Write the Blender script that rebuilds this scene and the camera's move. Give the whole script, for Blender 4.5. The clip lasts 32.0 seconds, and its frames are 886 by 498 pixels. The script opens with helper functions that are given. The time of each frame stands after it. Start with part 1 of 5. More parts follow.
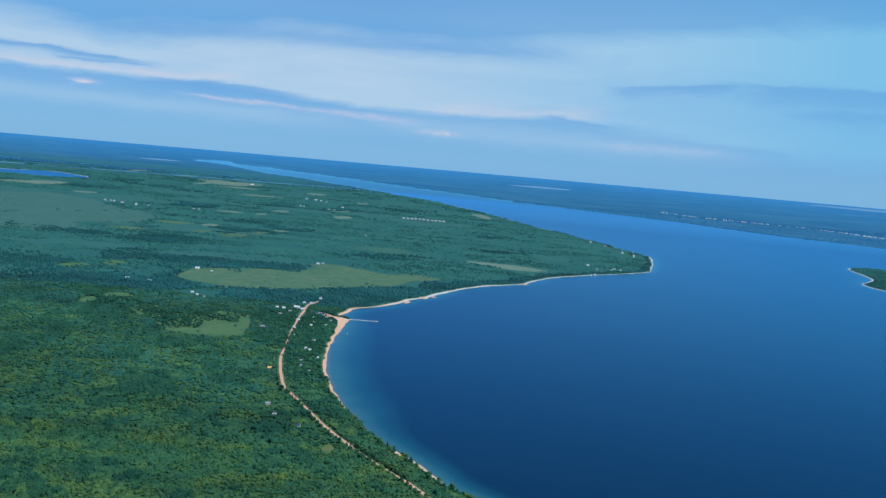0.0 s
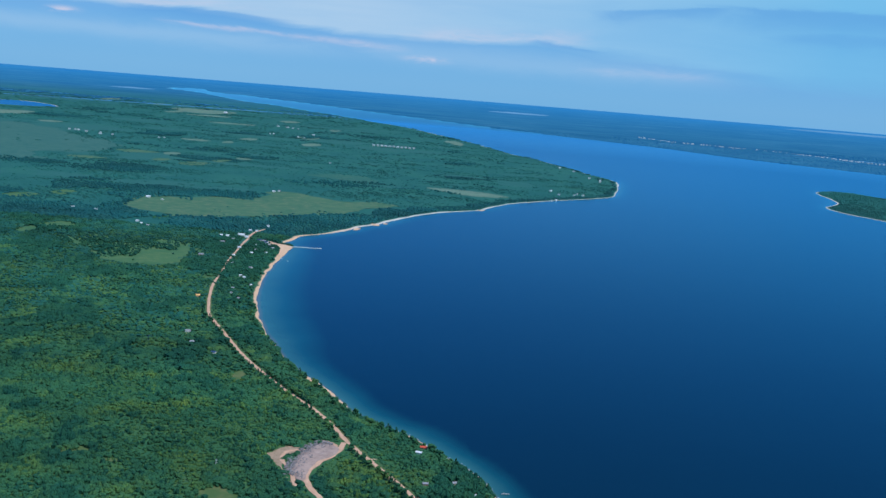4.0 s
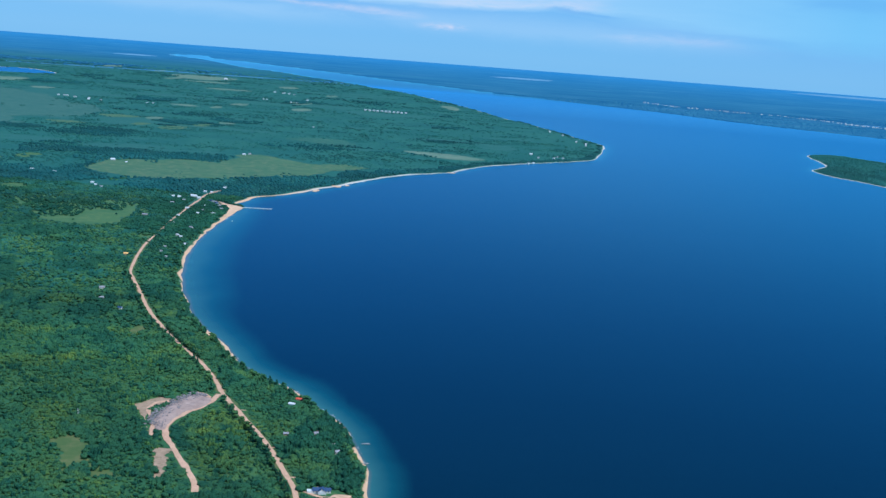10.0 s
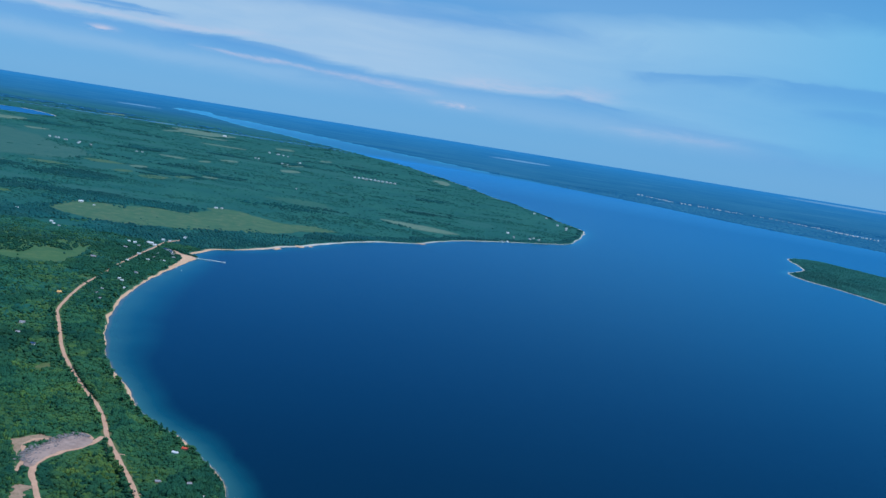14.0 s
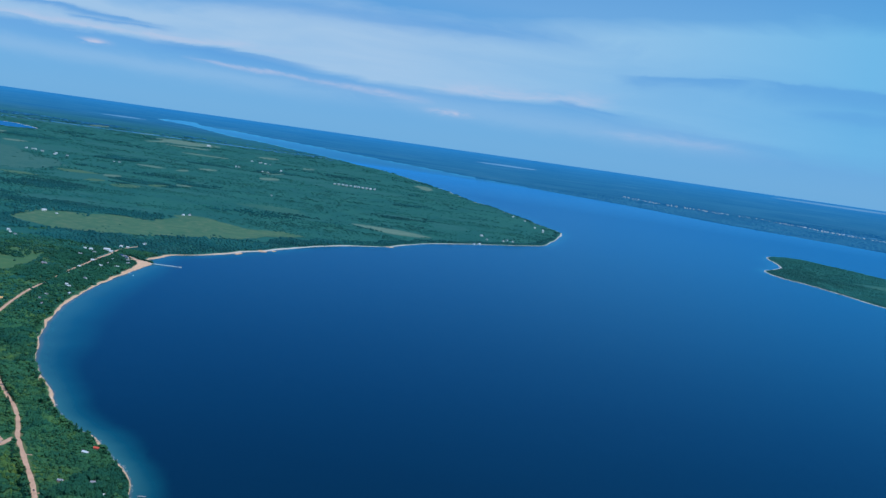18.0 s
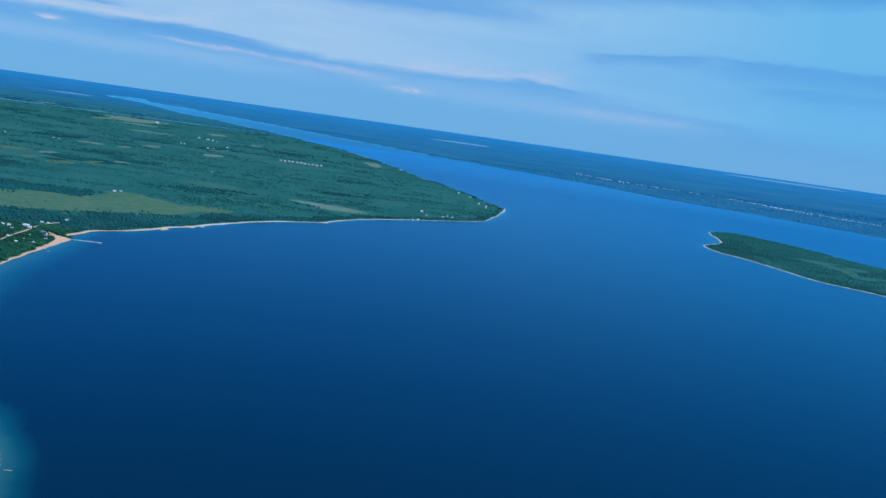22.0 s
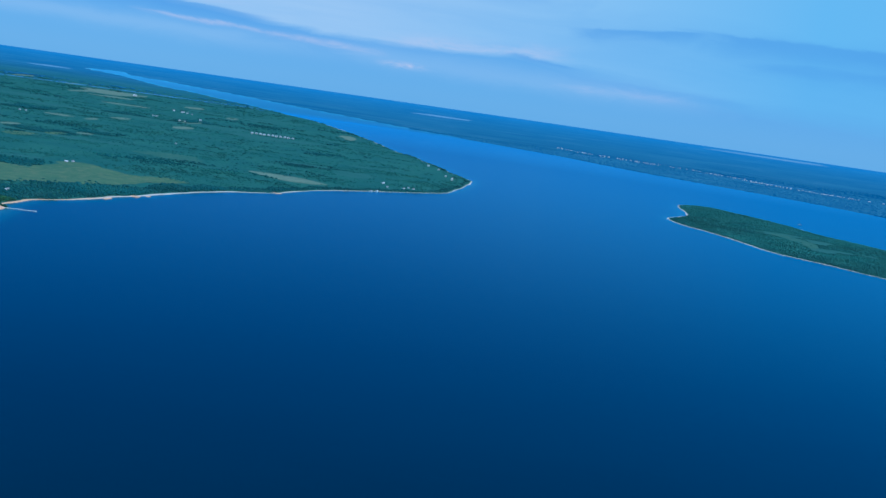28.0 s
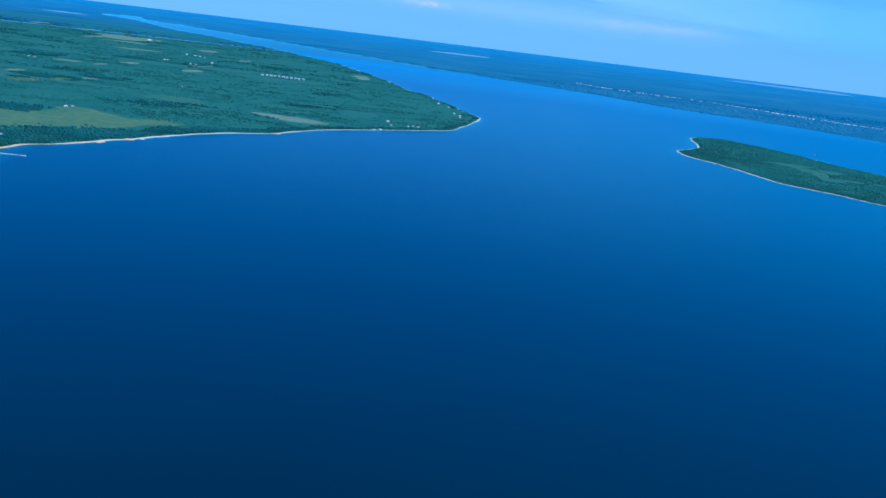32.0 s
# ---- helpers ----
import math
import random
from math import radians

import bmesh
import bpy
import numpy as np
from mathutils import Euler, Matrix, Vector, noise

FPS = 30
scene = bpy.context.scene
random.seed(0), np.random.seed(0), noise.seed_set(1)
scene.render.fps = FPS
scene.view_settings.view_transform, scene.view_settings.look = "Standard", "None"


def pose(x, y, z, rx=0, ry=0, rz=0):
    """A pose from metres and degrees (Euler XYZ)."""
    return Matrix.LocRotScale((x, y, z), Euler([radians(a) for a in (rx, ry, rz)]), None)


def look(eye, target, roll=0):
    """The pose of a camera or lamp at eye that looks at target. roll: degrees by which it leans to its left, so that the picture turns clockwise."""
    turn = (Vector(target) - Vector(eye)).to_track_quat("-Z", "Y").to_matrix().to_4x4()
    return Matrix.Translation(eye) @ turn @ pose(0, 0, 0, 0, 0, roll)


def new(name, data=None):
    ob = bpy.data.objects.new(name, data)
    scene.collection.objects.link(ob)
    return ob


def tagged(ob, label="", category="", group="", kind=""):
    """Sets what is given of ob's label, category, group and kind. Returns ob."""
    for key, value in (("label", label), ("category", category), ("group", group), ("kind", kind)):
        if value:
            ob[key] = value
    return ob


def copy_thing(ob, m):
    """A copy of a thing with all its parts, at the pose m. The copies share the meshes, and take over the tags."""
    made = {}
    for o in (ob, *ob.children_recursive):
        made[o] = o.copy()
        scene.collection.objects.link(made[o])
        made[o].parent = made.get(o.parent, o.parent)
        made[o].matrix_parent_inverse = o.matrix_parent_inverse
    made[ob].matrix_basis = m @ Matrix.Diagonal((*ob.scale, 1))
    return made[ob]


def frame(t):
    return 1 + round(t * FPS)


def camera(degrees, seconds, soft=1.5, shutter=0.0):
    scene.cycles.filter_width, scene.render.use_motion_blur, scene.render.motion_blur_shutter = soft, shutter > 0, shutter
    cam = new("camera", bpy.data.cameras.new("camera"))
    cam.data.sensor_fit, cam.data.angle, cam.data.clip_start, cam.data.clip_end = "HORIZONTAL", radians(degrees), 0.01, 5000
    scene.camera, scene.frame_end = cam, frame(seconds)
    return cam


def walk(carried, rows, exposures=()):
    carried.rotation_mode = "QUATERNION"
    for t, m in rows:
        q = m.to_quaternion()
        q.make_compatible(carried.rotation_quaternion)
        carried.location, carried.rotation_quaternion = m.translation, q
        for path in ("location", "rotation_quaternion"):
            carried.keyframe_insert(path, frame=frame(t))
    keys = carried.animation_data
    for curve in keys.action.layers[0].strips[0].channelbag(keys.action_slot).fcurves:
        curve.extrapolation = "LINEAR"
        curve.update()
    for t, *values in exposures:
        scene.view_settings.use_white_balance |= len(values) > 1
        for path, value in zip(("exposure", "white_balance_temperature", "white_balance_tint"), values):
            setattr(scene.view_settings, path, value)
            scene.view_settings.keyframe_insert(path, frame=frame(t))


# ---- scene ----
LENS = 44.49

# seconds, x, y, height, heading to the left, pitch, lean
PATH = [
    (0, -59.17, -5.28, 149.09, 0.714, -4.708, 5.000),
    (0.5, -54.55, -4.46, 149.43, 0.675, -5.238, 5.233),
    (1, -49.92, -3.66, 149.75, 0.599, -5.968, 5.439),
    (1.5, -45.28, -2.89, 150.05, 0.249, -7.819, 6.222),
    (2, -40.57, -2.16, 150.32, -0.060, -8.554, 6.255),
    (2.5, -35.79, -1.48, 150.56, -0.102, -7.372, 5.964),
    (4.5, -15.30, -0.18, 150.58, -0.293, -9.036, 4.335),
    (5, -10.18, -0.10, 150.41, -0.299, -9.488, 4.236),
    (5.5, -5.07, -0.04, 150.22, -0.349, -9.732, 4.208),
    (6, -0.00, 0.00, 150.00, 0.000, -9.978, 4.097),
    (6.5, 5.06, 0.04, 149.76, 0.295, -9.977, 4.142),
    (7, 10.10, 0.10, 149.51, 0.449, -10.096, 4.131),
    (7.5, 15.10, 0.21, 149.25, 0.470, -10.120, 4.121),
    (8, 20.10, 0.38, 148.99, 0.513, -9.788, 4.334),
    (8.5, 25.06, 0.63, 148.73, 0.518, -9.570, 4.329),
    (9, 29.99, 0.97, 148.47, 0.499, -10.002, 4.107),
    (9.5, 34.87, 1.40, 148.22, 0.392, -10.772, 3.963),
    (10, 39.78, 1.93, 147.98, 0.548, -10.227, 4.369),
    (10.5, 44.71, 2.56, 147.75, 0.818, -8.963, 5.469),
    (11, 49.62, 3.25, 147.52, 0.893, -8.379, 6.462),
    (11.5, 54.46, 3.96, 147.29, 0.900, -8.453, 7.712),
    (12, 59.25, 4.65, 147.06, 0.853, -8.411, 8.762),
    (12.5, 64.02, 5.34, 146.82, 0.873, -8.678, 9.581),
    (13, 68.74, 5.98, 146.58, 0.827, -8.330, 9.905),
    (13.5, 73.40, 6.55, 146.31, 0.781, -6.914, 9.396),
    (14, 78.02, 7.07, 146.04, 0.832, -6.208, 9.134),
    (14.5, 82.58, 7.54, 145.77, 0.839, -5.531, 8.953),
    (16.5, 100.66, 8.88, 144.90, 0.707, -6.129, 8.313),
    (17, 105.03, 9.21, 144.91, 0.778, -6.025, 8.123),
    (17.5, 109.34, 9.54, 144.96, 0.724, -6.017, 8.217),
    (18, 113.61, 9.87, 145.04, 0.694, -5.791, 8.103),
    (18.5, 117.85, 10.21, 145.16, 0.708, -5.664, 8.220),
    (19, 122.05, 10.54, 145.31, 0.544, -5.665, 8.169),
    (19.5, 126.21, 10.87, 145.48, 0.224, -5.634, 8.180),
    (20, 130.34, 11.18, 145.66, -0.242, -5.541, 8.206),
    (20.5, 134.46, 11.46, 145.84, -0.749, -5.477, 8.349),
    (21, 138.58, 11.71, 146.01, -1.051, -5.554, 8.349),
    (21.5, 142.71, 11.93, 146.18, -1.215, -6.192, 8.158),
    (22, 146.85, 12.12, 146.34, -1.506, -6.666, 8.096),
    (22.5, 150.99, 12.26, 146.49, -1.566, -7.004, 8.078),
    (23, 155.13, 12.36, 146.62, -1.614, -7.308, 8.046),
    (23.5, 159.26, 12.41, 146.75, -1.618, -7.529, 8.160),
    (24, 163.39, 12.42, 146.86, -1.789, -7.584, 8.201),
    (24.5, 167.52, 12.40, 146.96, -1.775, -7.623, 8.202),
    (25, 171.65, 12.34, 147.06, -1.740, -7.776, 8.183),
    (25.5, 175.79, 12.26, 147.15, -1.864, -7.774, 8.281),
    (27.5, 192.66, 11.73, 147.37, -1.940, -7.889, 8.267),
    (28, 197.01, 11.79, 147.44, -2.037, -7.891, 8.231),
    (28.5, 201.39, 11.88, 147.52, -2.057, -8.289, 8.245),
    (29, 205.80, 12.01, 147.60, -2.115, -8.815, 8.094),
    (29.5, 210.21, 12.17, 147.69, -2.085, -9.305, 7.969),
    (30, 214.64, 12.37, 147.78, -1.911, -9.900, 7.697),
    (30.5, 219.07, 12.60, 147.87, -1.464, -10.644, 7.425),
    (31, 223.51, 12.83, 147.96, -1.178, -11.092, 7.270),
    (31.5, 227.95, 13.08, 148.06, -1.147, -11.333, 7.350),
    (32, 232.39, 13.33, 148.16, -0.903, -11.237, 6.912),
]
EXPOSURES = [(0, -0.06, 5780, 8), (1.2, -0.08, 5650, 7), (2, -0.18, 5540, 6), (5, -0.08, 5400, 6), (7, 0.0, 5350, 6), (9.5, 0.10, 5300, 5), (10.2, 0.08, 5290, 5), (11, -0.09, 5280, 6), (14, -0.22, 5280, 6), (20, -0.22, 5220, 6), (24, -0.21, 4970, 5), (28, -0.22, 4780, 4), (30, 0.0, 4720, 4), (32, 0.06, 4700, 4)]
cam = camera(LENS, 32.0, soft=1.5)
rows = []
for t, x, y, z, heading, pitch, lean in PATH:
    eye, a, b = Vector((x, y, z)), radians(heading), radians(pitch)
    way = Vector((-math.sin(a) * math.cos(b), math.cos(a) * math.cos(b), math.sin(b)))
    rows.append((t, look(eye, eye + way * 50, lean)))
walk(cam, rows, EXPOSURES)


# ---- light ----
SUN_HEIGHT, SUN_TURN = 56.0, 128.0  # degrees up; degrees from the view's far axis towards its right

world = bpy.data.worlds.new("sky")
scene.world = world
world.use_nodes = True


class Nodes:
    """A short way to write a node tree."""

    def __init__(self, tree):
        self.tree = tree
        tree.nodes.clear()

    def add(self, kind, inputs=(), **props):
        node = self.tree.nodes.new(kind)
        for key, value in props.items():
            setattr(node, key, value)
        for key, value in dict(inputs).items():
            self.set(node.inputs[key], value)
        return node

    def set(self, socket, value):
        if isinstance(value, bpy.types.NodeSocket):
            self.tree.links.new(value, socket)
        else:
            socket.default_value = value

    def math(self, op, a, b=0.0, clamp=False):
        return self.add("ShaderNodeMath", {0: a, 1: b}, operation=op, use_clamp=clamp).outputs[0]

    def vmath(self, op, a, b=(0, 0, 0)):
        return self.add("ShaderNodeVectorMath", {0: a, 1: b}, operation=op).outputs[0]

    def mix(self, f, a, b, blend="MIX"):
        n = self.add("ShaderNodeMix", data_type="RGBA", blend_type=blend)
        for i, v in ((0, f), (6, a), (7, b)):
            self.set(n.inputs[i], (*v, 1.0) if isinstance(v, tuple) and len(v) == 3 else v)
        return n.outputs[2]

    def noise(self, at, scale, detail=4.0, rough=0.55, distortion=0.0):
        return self.add("ShaderNodeTexNoise", {"Vector": at, "Scale": scale, "Detail": detail, "Roughness": rough, "Distortion": distortion}).outputs[0]

    def ramp(self, f, *stops):
        n = self.add("ShaderNodeValToRGB", {0: f})
        while len(n.color_ramp.elements) < len(stops):
            n.color_ramp.elements.new(0.5)
        for e, (p, c) in zip(n.color_ramp.elements, stops):
            e.position, e.color = p, (*c, 1.0) if isinstance(c, tuple) else (c, c, c, 1.0)
        return n.outputs[0]

    def attr(self, name, out=2):
        return self.add("ShaderNodeAttribute", attribute_name=name).outputs[out]


def build_sky():
    """Clear blue air, a low grey-blue bank under a white cloud deck, long dark wisps and a few small bright clouds."""
    n = Nodes(world.node_tree)
    sky = n.add("ShaderNodeTexSky", sky_type="NISHITA", sun_disc=False, sun_elevation=radians(SUN_HEIGHT), sun_rotation=radians(SUN_TURN),
                altitude=800.0, air_density=1.0, dust_density=0.3, ozone_density=5.0).outputs[0]
    way = n.add("ShaderNodeTexCoord").outputs["Generated"]
    part = n.add("ShaderNodeSeparateXYZ", {0: way})
    high = part.outputs[2]
    air = n.ramp(high, *[(p, tuple(v / 10 for v in c)) for p, c in AIR])
    air = n.mix(1.0, air, (10.0, 10.0, 10.0), "MULTIPLY")
    clear = n.mix(0.8, sky, air)
    turn = n.math("MULTIPLY", n.math("ARCTAN2", part.outputs[0], part.outputs[1]), 57.3)
    lift = n.math("MULTIPLY", n.math("ARCSINE", high), 57.3)

    def field(sx, sy, detail, rough, warp, shift):
        at = n.add("ShaderNodeCombineXYZ", {0: n.math("MULTIPLY", turn, sx), 1: n.math("ADD", n.math("MULTIPLY", lift, sy), shift), 2: shift}).outputs[0]
        return n.noise(at, 1.0, detail, rough, warp)

    def hump(value, middle, width):
        x = n.math("DIVIDE", n.math("SUBTRACT", value, middle), width)
        return n.math("EXPONENT", n.math("MULTIPLY", n.math("MULTIPLY", x, x), -1.0))

    def along(*stops):
        """A value that changes with the bearing: degrees and values from 0 to 10."""
        return n.math("MULTIPLY", n.ramp(n.math("ADD", n.math("DIVIDE", turn, 60.0), 0.5), *[(0.5 + a / 60, v / 10) for a, v in stops]), 10.0)

    def clamp(value):
        return n.math("ADD", value, 0.0, True)

    broad = n.math("SUBTRACT", field(0.09, 0.35, 4.0, 0.55, 0.6, 2.0), 0.5)
    fine = n.math("SUBTRACT", field(0.32, 1.1, 5.0, 0.6, 0.8, 9.0), 0.5)
    ragged = n.math("ADD", n.math("MULTIPLY", broad, 0.45), n.math("MULTIPLY", fine, 0.62))

    def streak(t0, t1, l0, l1, up, down, amount):
        """A long torn wisp from one bearing to another, with its own softness above and below."""
        u = n.math("DIVIDE", n.math("SUBTRACT", turn, t0), t1 - t0)
        ends = n.ramp(n.math("ADD", u, n.math("MULTIPLY", fine, 0.25)), (0.0, 0.0), (0.22, 1.0), (0.75, 1.0), (1.0, 0.0))
        d = n.math("SUBTRACT", n.math("ADD", lift, n.math("MULTIPLY", ragged, 0.9)), n.math("ADD", n.math("MULTIPLY", u, l1 - l0), l0))
        a = n.math("DIVIDE", n.math("MAXIMUM", d, 0.0), up)
        b = n.math("DIVIDE", n.math("MINIMUM", d, 0.0), down)
        far = n.math("ADD", n.math("MULTIPLY", a, a), n.math("MULTIPLY", b, b))
        return n.math("MULTIPLY", n.math("MULTIPLY", n.math("EXPONENT", n.math("MULTIPLY", far, -1.0)), ends), amount)

    def most(masks):
        out = masks[0]
        for m in masks[1:]:
            out = n.math("MAXIMUM", out, m)
        return out

    side = n.ramp(n.math("ADD", n.math("DIVIDE", turn, 60.0), 0.5), (0.42, 0.0), (0.82, 1.0))
    # the white deck lies over a grey-blue bank whose upper edge is sharp on one side and melts away on the other
    edge = along((-30, 2.6), (-22, 2.65), (-14, 2.70), (-6, 2.15), (3, 2.25), (5, 2.30), (9, 1.8), (14, 1.2), (30, 0.8))
    above = n.math("SUBTRACT", n.math("ADD", lift, ragged), edge)
    under = n.math("MAXIMUM", n.math("MULTIPLY", above, -1.0), 0.0)
    low = clamp(n.math("MULTIPLY", above, along((-30, 3.5), (-14, 2.5), (-8, 2.5), (3, 2.5), (8, 1.1), (30, 0.9))))
    top = along((-30, 4.6), (-22, 4.8), (-12, 5.4), (0, 6.0), (8, 7.0), (30, 9.0))
    fall = clamp(n.math("ADD", n.math("MULTIPLY", n.math("SUBTRACT", top, n.math("ADD", lift, n.math("MULTIPLY", broad, 3.0))), 0.75), 0.6))
    torn = n.ramp(field(0.14, 0.8, 5.0, 0.55, 0.7, 9.0), (0.30, 0.80), (0.65, 1.0))
    deck = n.math("MULTIPLY", n.math("MULTIPLY", n.math("MULTIPLY", low, fall), torn), along((-30, 9.0), (0, 9.0), (9, 8.4), (30, 7.5)))
    veil = n.math("MULTIPLY", n.ramp(n.math("DIVIDE", lift, 40.0), (0.11, 0.0), (0.18, 0.55), (0.30, 0.10), (1.0, 0.04)), n.math("ADD", n.math("MULTIPLY", side, 0.8), 0.3))
    bank = n.math("MULTIPLY", n.math("EXPONENT", n.math("MULTIPLY", under, -1.1)), along((-30, 6.5), (-5, 5.5), (6, 3.0), (30, 1.0)))
    color = n.mix(n.math("DIVIDE", n.math("MULTIPLY", bank, n.math("SUBTRACT", 1.0, low)), 10.0), clear, BANK)
    color = n.mix(n.math("ADD", n.math("DIVIDE", deck, 10.0), veil, True), color, n.mix(side, CLOUD, CLOUD_COOL))
    dark = most([streak(*v) for v in DARK_WISPS])
    color = n.mix(dark, color, STREAK)
    puffs = [n.math("MULTIPLY", n.math("MULTIPLY", hump(turn, t, w), hump(lift, l, 0.14)), n.ramp(field(0.9, 3.5, 5.0, 0.6, 0.5, 21.0), (0.36, 0.0), (0.54, 1.0))) for t, l, w in ((-1.45, 1.34, 0.9), (-19.6, 2.30, 0.6))]
    color = n.mix(most([streak(*v) for v in PALE_WISPS]), color, CLOUD)
    patchy = n.ramp(field(0.45, 2.2, 5.0, 0.6, 0.8, 31.0), (0.36, 0.25), (0.58, 1.0))
    color = n.mix(n.math("MULTIPLY", most(puffs + [n.math("MULTIPLY", streak(*v), patchy) for v in BRIGHT_WISPS]), 0.85), color, BRIGHT)
    n.add("ShaderNodeOutputWorld", {0: n.add("ShaderNodeBackground", {"Color": color, "Strength": SKY_STRENGTH}).outputs[0]})


# wisps: first and last bearing, first and last height, softness above and below, strength
DARK_WISPS = ((-27.0, -15.6, 4.00, 3.55, 0.10, 0.26, 0.8), (-21.5, -15.8, 3.42, 3.46, 0.08, 0.12, 0.7), (-22.0, 8.0, 5.35, 5.95, 0.45, 0.55, 0.6), (-17.5, -7.6, 2.92, 2.72, 0.09, 0.42, 0.6), (6.6, 15.0, 4.35, 5.10, 0.10, 0.45, 0.6),
              (12.0, 27.0, 5.10, 5.00, 0.12, 0.95, 0.6), (15.0, 27.0, 3.85, 3.95, 0.25, 0.40, 0.45), (3.4, 8.0, 2.66, 2.36, 0.07, 0.16, 0.5), (8.0, 17.0, 1.95, 1.75, 0.10, 0.30, 0.3))
BRIGHT_WISPS = ((-15.6, -7.0, 2.22, 1.95, 0.10, 0.13, 0.6), (-9.5, -2.0, 2.02, 1.82, 0.14, 0.20, 0.5), (6.4, 14.0, 1.42, 1.58, 0.16, 0.24, 0.25), (-27.0, -9.0, 2.95, 3.20, 0.22, 0.12, 0.5), (-3.0, 8.0, 2.5, 2.9, 0.4, 0.2, 0.5))
PALE_WISPS = ((-40.0, -2.0, 1.85, 1.35, 0.45, 0.45, 0.34), (-8.0, 16.0, 1.7, 1.35, 0.6, 0.5, 0.30))
AIR = ((0.0, (2.2, 5.5, 8.7)), (0.06, (1.65, 5.0, 8.7)), (0.25, (0.75, 2.85, 7.0)), (0.6, (1.0, 3.1, 7.2)), (1.0, (1.3, 3.8, 8.4)))
CLOUD, CLOUD_COOL, BRIGHT, STREAK, BANK = (6.4, 7.8, 8.9), (3.0, 6.4, 8.8), (8.6, 7.8, 8.4), (1.9, 4.5, 8.0), (2.9, 5.2, 8.3)
SKY_STRENGTH = 0.085
build_sky()

sun = new("sun", bpy.data.lights.new("sun", "SUN"))
sun.data.energy, sun.data.angle, sun.data.color = 3.9, radians(0.6), (1.0, 0.95, 0.86)
e, a = radians(SUN_HEIGHT), radians(SUN_TURN)
toward = Vector((math.sin(a) * math.cos(e), math.cos(a) * math.cos(e), math.sin(e)))
sun.matrix_world = look(toward * 400, (0, 0, 0))


# ---- materials ----
def material(name, rough=0.8, spec=0.3, metal=0.0):
    mat = bpy.data.materials.new(name)
    mat.use_nodes = True
    n = Nodes(mat.node_tree)
    bsdf = n.add("ShaderNodeBsdfPrincipled", {"Roughness": rough, "Specular IOR Level": spec, "Metallic": metal})
    n.add("ShaderNodeOutputMaterial", {0: bsdf.outputs[0]})
    return mat, n, bsdf


def bump(n, bsdf, height, strength, distance):
    n.set(bsdf.inputs["Normal"], n.add("ShaderNodeBump", {"Strength": strength, "Distance": distance, "Height": height}).outputs[0])


def plain(name, color, rough=0.7, spread=0.15, scale=6.0, metal=0.0):
    """Painted or weathered surface with two scales of wear."""
    mat, n, bsdf = material(name, rough, 0.3, metal)
    at = n.add("ShaderNodeTexCoord").outputs["Object"]
    f = n.math("ADD", n.math("MULTIPLY", n.noise(at, scale), 0.6), n.math("MULTIPLY", n.noise(at, scale * 7), 0.4))
    dark = tuple(c * (1 - spread * 1.6) for c in color)
    light = tuple(min(1.0, c * (1 + spread)) for c in color)
    n.set(bsdf.inputs["Base Color"], n.mix(n.ramp(f, (0.3, 0.0), (0.7, 1.0)), dark, light))
    bump(n, bsdf, n.noise(at, scale * 9), 0.3, 0.01)
    return mat


def water_material():
    """Deep clear lake: a dark body that pales over the sandy shelf, under a rippled surface that mirrors the sky."""
    mat = bpy.data.materials.new("lake_water")
    mat.use_nodes = True
    n = Nodes(mat.node_tree)
    at = n.attr("flat", 1)
    shelf = n.attr("shelf")  # 0 at the shore, 1 where the bottom falls away
    uneven = n.math("MULTIPLY", n.math("SUBTRACT", n.noise(at, 0.03, 3.0), 0.5), n.math("MULTIPLY", n.math("MULTIPLY", n.math("SUBTRACT", 1.0, shelf), shelf), 1.4))
    soft = n.math("ADD", shelf, uneven)
    color = n.ramp(soft, (0.0, WATER_SHOAL), (0.08, WATER_SHELF), (0.48, WATER_MID), (1.0, WATER_DEEP))
    drift = n.noise(n.vmath("MULTIPLY", at, (0.0030, 0.0120, 0.0)), 1.0, 8.0, 0.66, 0.6)
    color = n.mix(n.math("MULTIPLY", n.ramp(drift, (0.35, 0.0), (0.68, 1.0)), 0.22), color, WATER_DRIFT)
    waves = n.math("ADD", n.noise(at, 0.6, 3.0), n.math("MULTIPLY", n.noise(at, 0.12, 2.0), 1.6))
    ripple = n.add("ShaderNodeBump", {"Strength": 0.22, "Distance": 0.12, "Height": waves}).outputs[0]
    body = n.add("ShaderNodeBsdfDiffuse", {"Color": color}).outputs[0]
    # blue put into the gloss colour, so reflections come out bluer than the sky
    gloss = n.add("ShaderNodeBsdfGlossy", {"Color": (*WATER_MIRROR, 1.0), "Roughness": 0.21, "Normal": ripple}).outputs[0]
    fresnel = n.add("ShaderNodeFresnel", {"IOR": 1.33, "Normal": ripple}).outputs[0]
    both = n.add("ShaderNodeMixShader", {0: fresnel, 1: body, 2: gloss}).outputs[0]
    yonder = n.add("ShaderNodeEmission", {"Color": (*WATER_HAZE_GLOW, 1.0), "Strength": n.attr("away")}).outputs[0]  # blue glow added to far water for haze and missing sky reflection
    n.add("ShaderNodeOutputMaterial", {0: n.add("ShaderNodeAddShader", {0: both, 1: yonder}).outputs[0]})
    return mat


